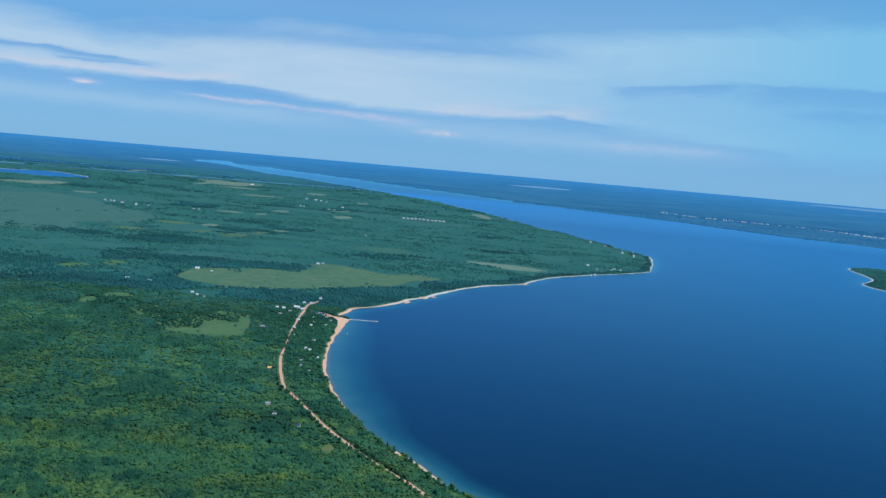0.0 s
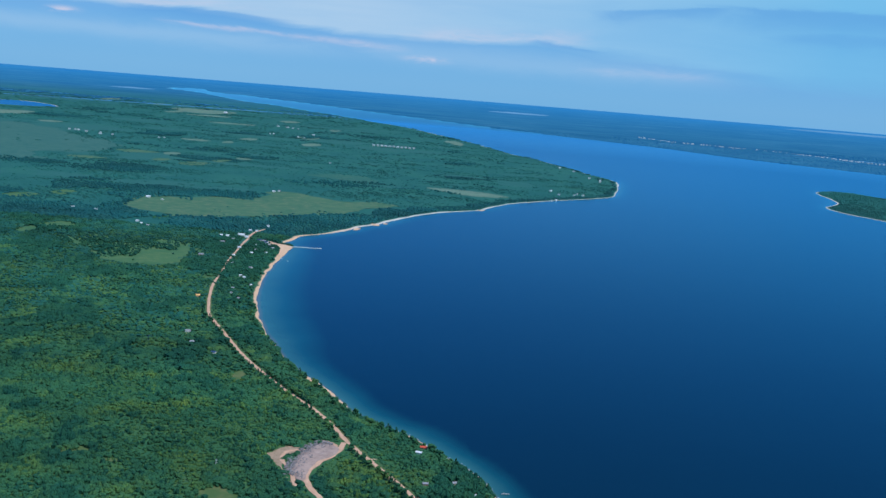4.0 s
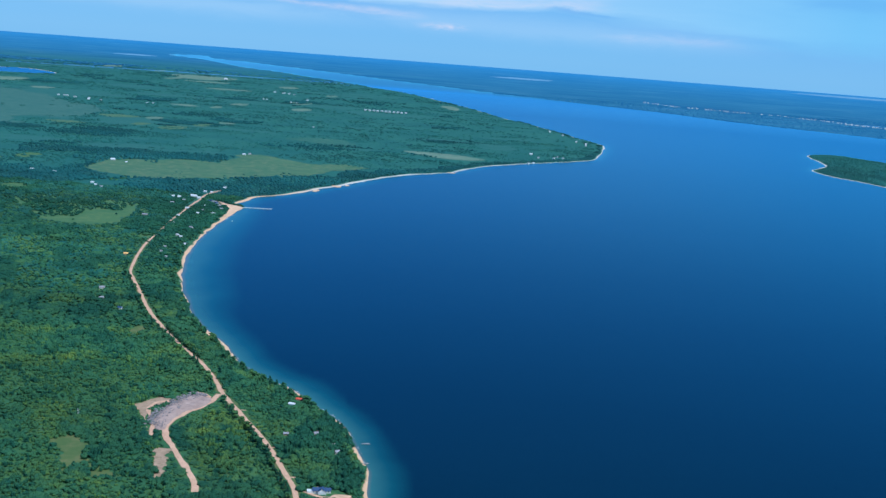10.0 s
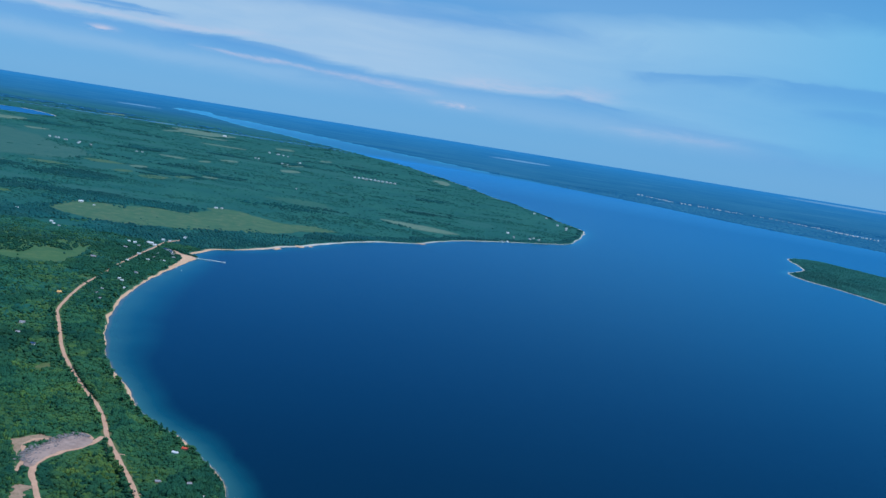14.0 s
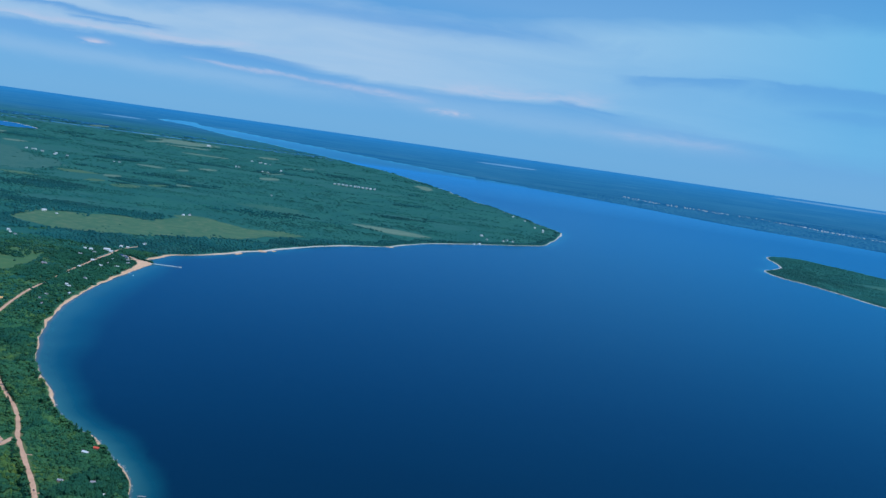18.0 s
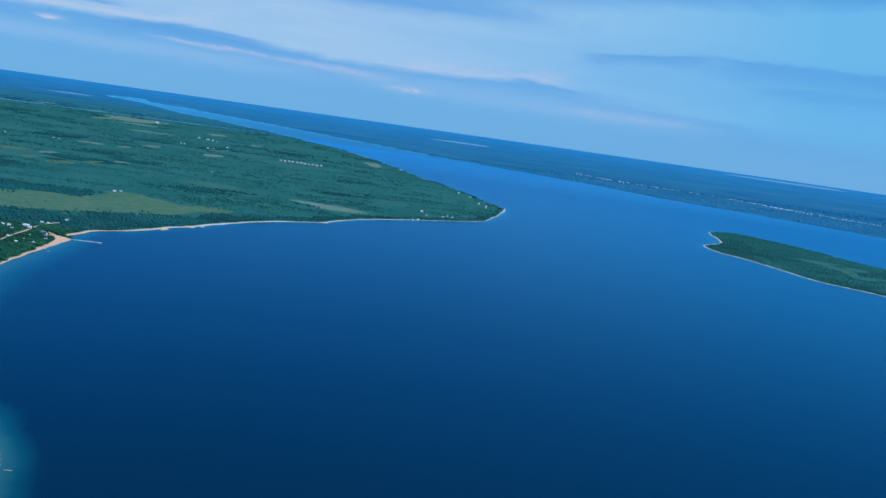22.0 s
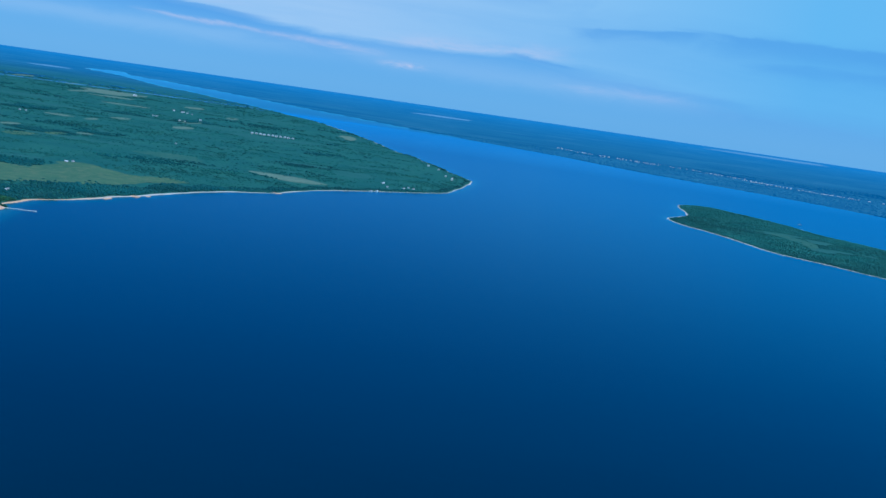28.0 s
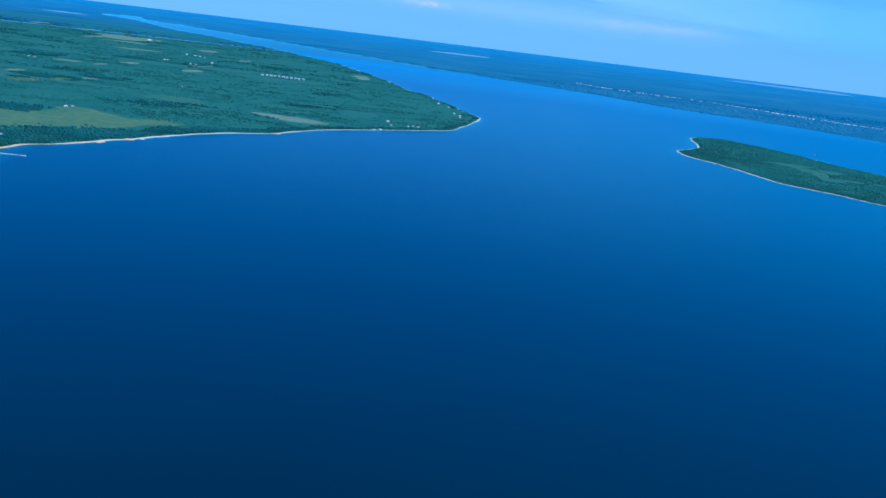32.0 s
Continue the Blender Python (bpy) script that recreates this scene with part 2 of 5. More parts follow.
def ground_material():
    mat, n, bsdf = material("forest_floor", 0.9, 0.15)
    at = n.attr("flat", 1)
    big, small = n.noise(at, 0.02, 5.0, 0.6), n.noise(at, 0.30, 6.0, 0.72)
    green = n.mix(n.ramp(big, (0.35, 0.0), (0.65, 1.0)), (0.040, 0.120, 0.048), (0.085, 0.160, 0.046))
    green = n.mix(n.ramp(small, (0.42, 0.0), (0.60, 1.0)), green, (0.034, 0.096, 0.042))
    tan = n.ramp(n.noise(at, 0.07, 4.0), (0.60, 0.0), (0.70, 1.0))
    green = n.mix(n.math("MULTIPLY", tan, 0.22), green, (0.13, 0.13, 0.055))
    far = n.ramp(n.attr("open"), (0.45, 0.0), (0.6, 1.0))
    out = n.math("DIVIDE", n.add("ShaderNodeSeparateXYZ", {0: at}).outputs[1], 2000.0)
    green = n.mix(n.ramp(out, (0.34, 0.0), (0.52, 0.92)), green, n.mix(big, (0.016, 0.092, 0.082), (0.030, 0.120, 0.096)))  # haze painted in: the floor turns teal with distance
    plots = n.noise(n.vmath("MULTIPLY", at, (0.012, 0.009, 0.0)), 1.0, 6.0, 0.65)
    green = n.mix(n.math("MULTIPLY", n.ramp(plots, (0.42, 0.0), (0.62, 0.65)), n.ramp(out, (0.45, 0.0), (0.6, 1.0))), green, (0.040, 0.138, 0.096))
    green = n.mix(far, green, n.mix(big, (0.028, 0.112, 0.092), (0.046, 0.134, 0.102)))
    wet = n.math("ADD", n.attr("sand"), n.math("MULTIPLY", n.math("SUBTRACT", small, 0.5), 2.2))
    grit = n.noise(at, 1.8, 5.0, 0.7)
    sand = n.mix(grit, SAND_DARK, SAND_LIGHT)
    sand = n.mix(n.ramp(out, (0.52, 0.0), (0.57, 0.85)), sand, n.mix(grit, (0.40, 0.37, 0.31), (0.72, 0.68, 0.60)))  # paler stony shore further out
    color = n.mix(n.ramp(wet, (0.0, 0.0), (0.5, 1.0)), green, sand)
    # far land carries haze as a bluish base colour and a blue glow
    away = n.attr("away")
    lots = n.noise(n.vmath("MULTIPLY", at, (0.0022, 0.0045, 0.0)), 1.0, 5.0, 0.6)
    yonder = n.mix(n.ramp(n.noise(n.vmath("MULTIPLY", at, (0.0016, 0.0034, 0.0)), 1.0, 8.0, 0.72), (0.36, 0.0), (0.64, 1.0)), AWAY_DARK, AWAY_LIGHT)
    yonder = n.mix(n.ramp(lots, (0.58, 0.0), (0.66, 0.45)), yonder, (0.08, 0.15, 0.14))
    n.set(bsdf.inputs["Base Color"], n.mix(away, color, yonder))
    n.set(bsdf.inputs["Emission Color"], (*AWAY_HAZE, 1.0))
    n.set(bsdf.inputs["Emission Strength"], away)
    bump(n, bsdf, n.noise(at, 0.9, 5.0, 0.7), 0.6, 0.4)
    return mat


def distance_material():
    """The woods of the far backdrop; the blue of kilometres of air is put into colour and glow."""
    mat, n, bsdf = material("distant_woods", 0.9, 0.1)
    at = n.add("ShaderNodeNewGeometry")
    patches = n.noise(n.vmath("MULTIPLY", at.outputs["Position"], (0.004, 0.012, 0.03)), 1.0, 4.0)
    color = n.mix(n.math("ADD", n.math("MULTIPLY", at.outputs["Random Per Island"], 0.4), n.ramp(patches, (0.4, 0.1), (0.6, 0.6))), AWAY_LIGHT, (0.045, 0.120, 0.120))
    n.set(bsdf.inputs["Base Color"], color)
    n.set(bsdf.inputs["Emission Color"], (*AWAY_HAZE, 1.0))
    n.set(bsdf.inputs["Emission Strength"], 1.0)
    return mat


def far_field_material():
    """Pale fields of the far backdrop, with blue haze painted in as base colour and emission."""
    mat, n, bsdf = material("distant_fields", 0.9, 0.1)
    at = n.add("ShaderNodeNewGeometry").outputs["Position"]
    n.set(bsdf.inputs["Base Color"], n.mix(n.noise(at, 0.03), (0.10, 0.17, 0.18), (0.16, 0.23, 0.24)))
    n.set(bsdf.inputs["Emission Color"], (*AWAY_HAZE, 1.0))
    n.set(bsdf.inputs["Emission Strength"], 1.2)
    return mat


def leaf_material(name, dark, light, bright, depth=0.5, relief=1.0):
    """Foliage: each crown has its own green, with patches of young growth, painted shade between leaves and a broken
    surface.
    """
    mat, n, bsdf = material(name, 0.75, 0.12)
    at = n.add("ShaderNodeNewGeometry")
    own = at.outputs["Random Per Island"]
    place = at.outputs["Position"]
    stand = n.noise(place, 0.034, 5.0, 0.65)
    grove = n.ramp(n.noise(place, 0.075, 3.0, 0.6), (0.36, 0.0), (0.64, 1.0))
    color = n.mix(n.math("ADD", n.math("MULTIPLY", own, 0.35), n.math("MULTIPLY", grove, 0.65)), dark, light)
    color = n.mix(n.math("MULTIPLY", n.ramp(stand, (0.50, 0.0), (0.64, 1.0)), n.ramp(own, (0.2, 0.35), (0.9, 0.9))), color, bright)
    wide = n.ramp(n.noise(n.vmath("MULTIPLY", place, (0.005, 0.008, 0.0)), 1.0, 5.0, 0.6), (0.36, 0.68), (0.64, 1.16))
    color = n.mix(1.0, color, wide, "MULTIPLY")
    # dark flecks in the colour stand for shade in the foliage's gaps
    leaf_shade = n.noise(place, 2.6, 4.0, 0.75)
    color = n.mix(n.ramp(leaf_shade, (0.36, depth), (0.58, 0.0)), color, tuple(c * 0.35 for c in dark))
    n.set(bsdf.inputs["Base Color"], color)
    bump(n, bsdf, n.noise(place, 3.2, 4.0, 0.7), relief, 0.5)
    return mat


def gravel_material(name, dark, light, tint):
    mat, n, bsdf = material(name, 0.92, 0.15)
    at = n.add("ShaderNodeNewGeometry").outputs["Position"]
    f = n.math("ADD", n.math("MULTIPLY", n.noise(at, 0.35, 4.0), 0.5), n.math("MULTIPLY", n.noise(at, 3.0, 5.0, 0.7), 0.5))
    color = n.mix(n.ramp(f, (0.35, 0.0), (0.65, 1.0)), dark, light)
    color = n.mix(n.ramp(n.noise(at, 0.9, 3.0), (0.55, 0.0), (0.7, 0.6)), color, tint)
    n.set(bsdf.inputs["Base Color"], color)
    bump(n, bsdf, n.noise(at, 4.0, 4.0), 0.5, 0.08)
    return mat


def meadow_material(name, dark, light, straw):
    mat, n, bsdf = material(name, 0.9, 0.12)
    at = n.add("ShaderNodeNewGeometry").outputs["Position"]
    f = n.noise(n.vmath("MULTIPLY", at, (0.02, 0.05, 0.0)), 1.0, 5.0, 0.6)
    color = n.mix(n.ramp(f, (0.35, 0.0), (0.65, 1.0)), dark, light)
    color = n.mix(n.ramp(n.noise(at, 0.11, 5.0, 0.65), (0.48, 0.0), (0.68, 0.8)), color, straw)
    n.set(bsdf.inputs["Base Color"], color)
    bump(n, bsdf, n.noise(at, 1.5, 4.0), 0.5, 0.15)
    return mat


WATER_SHOAL, WATER_SHELF, WATER_MID, WATER_DEEP = (0.13, 0.15, 0.12), (0.044, 0.134, 0.116), (0.011, 0.067, 0.070), (0.0016, 0.0096, 0.0130)
WATER_HAZE_GLOW = (0.034, 0.116, 0.200)
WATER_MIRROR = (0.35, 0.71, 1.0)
WATER_DRIFT = (0.004, 0.020, 0.030)
SAND_DARK, SAND_LIGHT = (0.52, 0.30, 0.165), (0.80, 0.51, 0.31)
AWAY_DARK, AWAY_LIGHT, AWAY_HAZE = (0.007, 0.038, 0.042), (0.034, 0.096, 0.088), (0.011, 0.074, 0.212)
POND_WATER = plain("pond_water", (0.012, 0.028, 0.034), 0.12, 0.3, 0.3)
WATER, GROUND, DISTANCE = water_material(), ground_material(), distance_material()
FAR_FIELD = far_field_material()
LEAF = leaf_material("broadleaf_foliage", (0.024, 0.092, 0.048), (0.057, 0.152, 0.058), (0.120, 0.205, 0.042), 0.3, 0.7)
# the next three are bluer copies of the near greens, haze painted in
PART_HAZED = leaf_material("part_hazed_forest", (0.018, 0.090, 0.068), (0.034, 0.124, 0.080), (0.062, 0.156, 0.076), 0.25, 0.6)
COOL = leaf_material("hazed_forest", (0.024, 0.114, 0.096), (0.034, 0.132, 0.106), (0.048, 0.150, 0.108), 0.1, 0.3)
HAZED_PINE = leaf_material("hazed_conifers", (0.012, 0.074, 0.074), (0.022, 0.096, 0.088), (0.036, 0.118, 0.098), 0.1, 0.3)
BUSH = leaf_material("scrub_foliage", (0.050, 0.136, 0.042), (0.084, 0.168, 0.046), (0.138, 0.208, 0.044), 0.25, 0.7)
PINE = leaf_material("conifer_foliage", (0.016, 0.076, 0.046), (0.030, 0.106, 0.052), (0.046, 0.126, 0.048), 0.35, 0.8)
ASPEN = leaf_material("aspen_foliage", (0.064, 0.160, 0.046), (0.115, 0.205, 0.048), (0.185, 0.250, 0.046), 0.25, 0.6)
DIRT = gravel_material("dirt_road", (0.46, 0.255, 0.152), (0.69, 0.405, 0.260), (0.75, 0.47, 0.33))
RUBBLE = gravel_material("quarry_rubble", (0.29, 0.195, 0.155), (0.47, 0.330, 0.265), (0.20, 0.150, 0.125))
MEADOW = meadow_material("meadow_grass", (0.056, 0.132, 0.072), (0.084, 0.158, 0.080), (0.150, 0.185, 0.098))
PASTURE = meadow_material("rough_pasture", (0.052, 0.126, 0.054), (0.078, 0.150, 0.058), (0.120, 0.172, 0.066))
# distant grass, its green shifted to teal as painted haze
HAZED_GRASS = meadow_material("hazed_grass", (0.034, 0.118, 0.088), (0.052, 0.136, 0.092), (0.082, 0.152, 0.100))
VERGE = meadow_material("verge_grass", (0.070, 0.120, 0.040), (0.100, 0.140, 0.050), (0.20, 0.15, 0.075))
STRAW = meadow_material("dry_meadow", (0.072, 0.120, 0.038), (0.105, 0.138, 0.046), (0.165, 0.158, 0.066))
HAY = meadow_material("hay_field", (0.105, 0.180, 0.120), (0.150, 0.215, 0.145), (0.195, 0.240, 0.170))


# ---- plan of the land, seen as if flat; drawn at about a quarter of its size, so that the far shore stays in reach of the lens ----
CENTRE, HEIGHT = (87.0, 7.0), 148.0
EDGE, REACH, SPAN = 4300.0, 15000.0, 500.0  # past EDGE the far country is drawn together, up to the skyline


def lay(x, y):
    """From a place on the flat plan to the place where it is built, and how much the land is drawn together there."""
    dx, dy = x - CENTRE[0], y - CENTRE[1]
    d = np.maximum(np.hypot(dx, dy), 1e-6)
    r = np.where(d < EDGE, d, EDGE + SPAN * (1 - EDGE / np.maximum(d, EDGE)) / (1 - EDGE / REACH))
    z = np.where(d < EDGE, 0.0, HEIGHT - r * HEIGHT / np.maximum(d, EDGE))
    return CENTRE[0] + dx * r / d, CENTRE[1] + dy * r / d, z, r / d


def smooth_line(points, steps, closed=False):
    """A Catmull-Rom curve through the points."""
    p = np.array(points, float)
    p = np.vstack([p[-1:], p, p[:2]]) if closed else np.vstack([2 * p[0] - p[1], p, 2 * p[-1] - p[-2]])
    out = []
    for a, b, c, d in zip(p[:-3], p[1:-2], p[2:-1], p[3:]):
        for t in np.arange(steps) / steps:
            out.append(0.5 * (2 * b + (c - a) * t + (2 * a - 5 * b + 4 * c - d) * t * t + (3 * b - a - 3 * c + d) * t ** 3))
    if not closed:
        out.append(p[-2])
    return np.array(out)


def signed(x, y, poly):
    """Distance to the polygon's edge, positive inside."""
    best, inside = np.full(x.shape, 1e18), np.zeros(x.shape, bool)
    for (ax, ay), (bx, by) in zip(poly, np.roll(poly, -1, axis=0)):
        ex, ey = bx - ax, by - ay
        px, py = x - ax, y - ay
        t = np.clip((px * ex + py * ey) / max(ex * ex + ey * ey, 1e-9), 0, 1)
        np.minimum(best, (px - t * ex) ** 2 + (py - t * ey) ** 2, out=best)
        if ay != by:
            inside ^= ((ay > y) != (by > y)) & (px < (y - ay) * ex / ey)
    return np.where(inside, 1, -1) * np.sqrt(best)


def hashed(i, j, seed):
    v = np.sin(i * 127.1 + j * 311.7 + seed * 74.7) * 43758.5453
    return v - np.floor(v)


def grain(x, y, size, octaves=3, seed=0.0):
    """Smooth noise from -1 to 1 over the plan, with patches of that size."""
    total, amp, out = 0.0, 1.0, 0.0
    for k in range(octaves):
        u, w = x / size, y / size
        i, j = np.floor(u), np.floor(w)
        f, g = u - i, w - j
        f, g = f * f * (3 - 2 * f), g * g * (3 - 2 * g)
        s = seed + k * 3.0
        a = hashed(i, j, s) * (1 - f) + hashed(i + 1, j, s) * f
        b = hashed(i, j + 1, s) * (1 - f) + hashed(i + 1, j + 1, s) * f
        out, total = out + amp * (2 * (a * (1 - g) + b * g) - 1), total + amp
        amp, size = amp * 0.5, size * 0.5
    return out / total


BAY_SHORE = [(-160, -9000), (-140, -5600), (-120, -3600), (-110, -2300), (-105, -1500), (-100, -1000), (-98, -660), (-95, -400), (-84, -250), (-60, -120), (-15, 60), (12, 180), (21, 280), (18, 354), (13, 377), (9, 393), (4, 408), (-3, 422), (-11, 432), (-17, 441),
             (-25, 453), (-36, 462), (-46, 474), (-58, 491), (-67, 511), (-76, 527), (-87, 544), (-99, 571), (-110, 602), (-119, 625), (-124, 645), (-131, 675),
             (-137, 703), (-144, 755), (-148, 805), (-149, 854), (-150, 905), (-150, 938)]
POINT_SHORE = [(-149, 951), (-151, 956), (-159, 967), (-156, 986), (-152, 1015), (-144, 1030), (-130, 1050), (-112, 1085), (-103, 1118), (-86, 1150), (-79, 1173), (-59, 1226), (-40, 1272),
               (-12, 1318), (32, 1370), (50, 1425), (82, 1490), (126, 1550), (170, 1606), (210, 1653), (248, 1710), (272, 1815), (291, 1920), (305, 2035)]
BACK_SHORE = [(288, 2130), (270, 2190), (245, 2335), (215, 2440), (195, 2545), (144, 2690), (74, 3010), (0, 3290), (-62, 3510), (-140, 3760), (-215, 3960), (-300, 4110), (-500, 4570),
              (-690, 4900), (-860, 5250), (-1110, 5600), (-1380, 6200), (-1650, 6800)]
CHANNEL_END = [(-2000, 7350), (-1900, 7900), (-1640, 7150), (-1400, 6950)]
FAR_SHORE = [(-1180, 6600), (-880, 6180), (-660, 5850), (-480, 5540), (-320, 5280), (-100, 4960), (90, 4640), (210, 4460), (330, 4290), (530, 4060), (715, 3850),
             (870, 3570), (1016, 3390), (1200, 3210), (1285, 3110), (1450, 2860), (1700, 2500), (2100, 1900), (2450, 1250), (2650, 500), (2780, -400), (2850, -1500), (2880, -3000), (2900, -5500), (2900, -9000)]
ISLAND = [(728, 2177), (712, 2060), (703, 2000), (690, 1945), (655, 1880), (630, 1830), (634, 1745), (665, 1672), (685, 1588), (703, 1505), (730, 1466), (760, 1434), (790, 1390),
          (830, 1340), (900, 1270), (990, 1240), (1060, 1330), (1070, 1500), (1030, 1700), (985, 1830), (938, 1925), (920, 2030), (890, 2110), (857, 2190), (815, 2262), (765, 2240)]
LAGOON = [(-1500, 3420), (-1370, 3500), (-1200, 3290), (-1280, 3170), (-1400, 3180), (-1520, 3240)]

main_line = smooth_line(BAY_SHORE + POINT_SHORE + BACK_SHORE + CHANNEL_END + FAR_SHORE, 4)
LAND = np.vstack([main_line, [(40000, -9000), (40000, 40000), (-40000, 40000), (-40000, -9000)]])
ISLE, POND = smooth_line(ISLAND, 4, True), smooth_line(LAGOON, 4, True)

turns = np.radians(np.concatenate([np.linspace(-43, 43, 640), np.arange(45, 316, 2.0)]))
ranges = np.concatenate([[0.02], np.geomspace(6, 290, 22)[:-1], np.geomspace(290, EDGE, 370)[:-1], np.geomspace(EDGE, REACH * 1.02, 50)])
NT, NR = len(turns), len(ranges)
TT, RR = np.meshgrid(turns, ranges)
PX, PY = CENTRE[0] + np.sin(TT) * RR, CENTRE[1] + np.cos(TT) * RR
SHORE = np.maximum(signed(PX, PY, LAND), signed(PX, PY, ISLE))
SHORE = np.where(SHORE > 0, np.minimum(SHORE, -signed(PX, PY, POND)), SHORE)
AMP = 1.2 + 0.0008 * RR
SHORE = SHORE + grain(PX, PY, 34, 4, 1.0) * AMP * np.clip(1.6 - np.abs(SHORE) / 40, 0.2, 1) + 1.3 * grain(PX, PY, 15, 2, 17.0) * np.clip(1 - np.abs(SHORE) / 12, 0, 1) * (RR < 1100)


def sample(grid, x, y):
    """Read a value of the plan between the grid's lines."""
    t = np.arctan2(x - CENTRE[0], y - CENTRE[1])
    r = np.hypot(x - CENTRE[0], y - CENTRE[1])
    t = np.where(t < turns[0], t + 2 * np.pi, t)
    i = np.clip(np.interp(t, turns, np.arange(NT)), 0, NT - 1.001)
    j = np.clip(np.interp(r, ranges, np.arange(NR)), 0, NR - 1.001)
    a, b = i.astype(int), j.astype(int)
    f, g = i - a, j - b
    return (grid[b, a] * (1 - f) + grid[b, a + 1] * f) * (1 - g) + (grid[b + 1, a] * (1 - f) + grid[b + 1, a + 1] * f) * g


def beach_width(x, y):
    """How far sand reaches inland."""
    strip = np.interp(y, [300, 424, 431, 440, 444, 455, 459, 488, 493, 543, 550, 565, 600, 640, 700, 800, 900, 945], [2.2, 1.9, 0.3, 0.6, 2.8, 2.4, 0.3, 0.4, 3.0, 2.8, 0.7, 0.9, 1.2, 1.9, 2.3, 2.8, 4.2, 5.5])
    near = np.clip(strip * np.interp(y, [550, 800], [0.72, 1.0]) * (1 + 1.1 * grain(x, y, 8, 3, 5.0)), 0.05, 9)
    head = 4.6 * np.clip((y - 958) / 25, 0.03, 1) * (1 + 0.7 * grain(x, y, 40, 2, 6.0)) * np.clip((1600 - y) / 300, 0, 1)
    point = (1.9 + 0.0006 * y) * np.where(x > 500, 1.25, 1.0) * (1 + 0.5 * grain(x, y, 90, 2, 7.0))
    return np.where(y < 945, near, np.maximum(head, point * np.clip((y - 1150) / 300, 0, 1)))


def farmed(x, y):
    """Open farm land in the woods inland: over 0.5 where it is open."""
    lots = grain(x * 0.6, y, 60, 3, 51.0) * (y < 2000) + grain(x * 0.55, y, 150, 3, 52.0) * (y >= 2000)
    zone = np.clip((y - 1000) / 400, 0, 1) * np.clip((sample(SHORE, x, y) - 60) / 80, 0, 1)
    return 0.5 + (lots - 0.34 - 0.6 * (1 - zone)) * 4


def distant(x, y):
    """Weight of the painted haze on the backdrop: 1 across the channel, growing past the far edge."""
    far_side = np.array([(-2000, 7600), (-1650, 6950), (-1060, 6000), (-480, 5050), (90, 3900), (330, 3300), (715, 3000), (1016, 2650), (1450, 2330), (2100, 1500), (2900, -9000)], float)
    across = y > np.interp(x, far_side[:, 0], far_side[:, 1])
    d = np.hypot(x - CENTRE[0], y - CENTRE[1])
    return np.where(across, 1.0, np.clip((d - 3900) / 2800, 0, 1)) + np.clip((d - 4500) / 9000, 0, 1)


def rise(shore, x, y):
    """The land's height over the lake."""
    hills = np.clip((shore - 25) / 120, 0, 1) * (1.2 + 1.6 * grain(x, y, 160, 3, 9.0)) * np.clip((3500 - y) / 1500, 0, 1)
    return np.where(shore < 0, np.maximum(shore * 0.14, -2.5), np.clip(shore * 0.07, 0, 0.35) + np.clip((shore - 5) * 0.12, 0, 0.8)) + np.maximum(hills, 0)


LX, LY, LZ, _ = lay(PX, PY)
RISE = rise(SHORE, PX, PY)


def mesh_of(name, co, faces, mat, smooth=False, floats=(), vectors=()):
    """A mesh from arrays: places, and faces that all have the same number of corners."""
    co, faces = np.asarray(co, np.float32), np.asarray(faces, np.int32)
    me = bpy.data.meshes.new(name)
    me.vertices.add(len(co))
    me.vertices.foreach_set("co", co.ravel())
    k = faces.shape[1]
    me.loops.add(faces.size)
    me.loops.foreach_set("vertex_index", faces.ravel())
    me.polygons.add(len(faces))
    me.polygons.foreach_set("loop_start", np.arange(len(faces), dtype=np.int32) * k)
    me.polygons.foreach_set("use_smooth", np.full(len(faces), smooth))
    for key, values in dict(floats).items():
        me.attributes.new(key, "FLOAT", "POINT").data.foreach_set("value", np.asarray(values, np.float32).ravel())
    for key, values in dict(vectors).items():
        me.attributes.new(key, "FLOAT_VECTOR", "POINT").data.foreach_set("vector", np.asarray(values, np.float32).ravel())
    me.update(calc_edges=True)
    me.validate()
    me.materials.append(mat)
    return me


def sheet(name, mat, z, js, keep=None, every=1, **attrs):
    """A sheet over the whole plan, out of the polar grid."""
    cols = np.arange(0, NT, every)
    idx = np.full((NR, NT), -1)
    sub = np.zeros((NR, NT), bool)
    sub[np.ix_(js, cols)] = True
    idx[sub] = np.arange(sub.sum())
    a = idx[js][:-1][:, cols]
    b = idx[js][1:][:, cols]
    quads = np.stack([a, np.roll(a, -1, 1), np.roll(b, -1, 1), b], -1).reshape(-1, 4)
    if keep is not None:
        k = keep[js]
        cell = k[:-1] | k[1:] | np.roll(k, -1, 1)[:-1] | np.roll(k, -1, 1)[1:]
        quads = quads[cell.ravel()]
    co = np.stack([LX, LY, LZ + z], -1)[sub]
    flat = np.stack([PX, PY, 0 * PX], -1)[sub]
    used, quads = np.unique(quads, return_inverse=True)
    quads = quads.reshape(-1, 4)
    return new(name, mesh_of(name, co[used], quads, mat, True, {k: v[sub][used] for k, v in attrs.items()}, {"flat": flat[used]}))


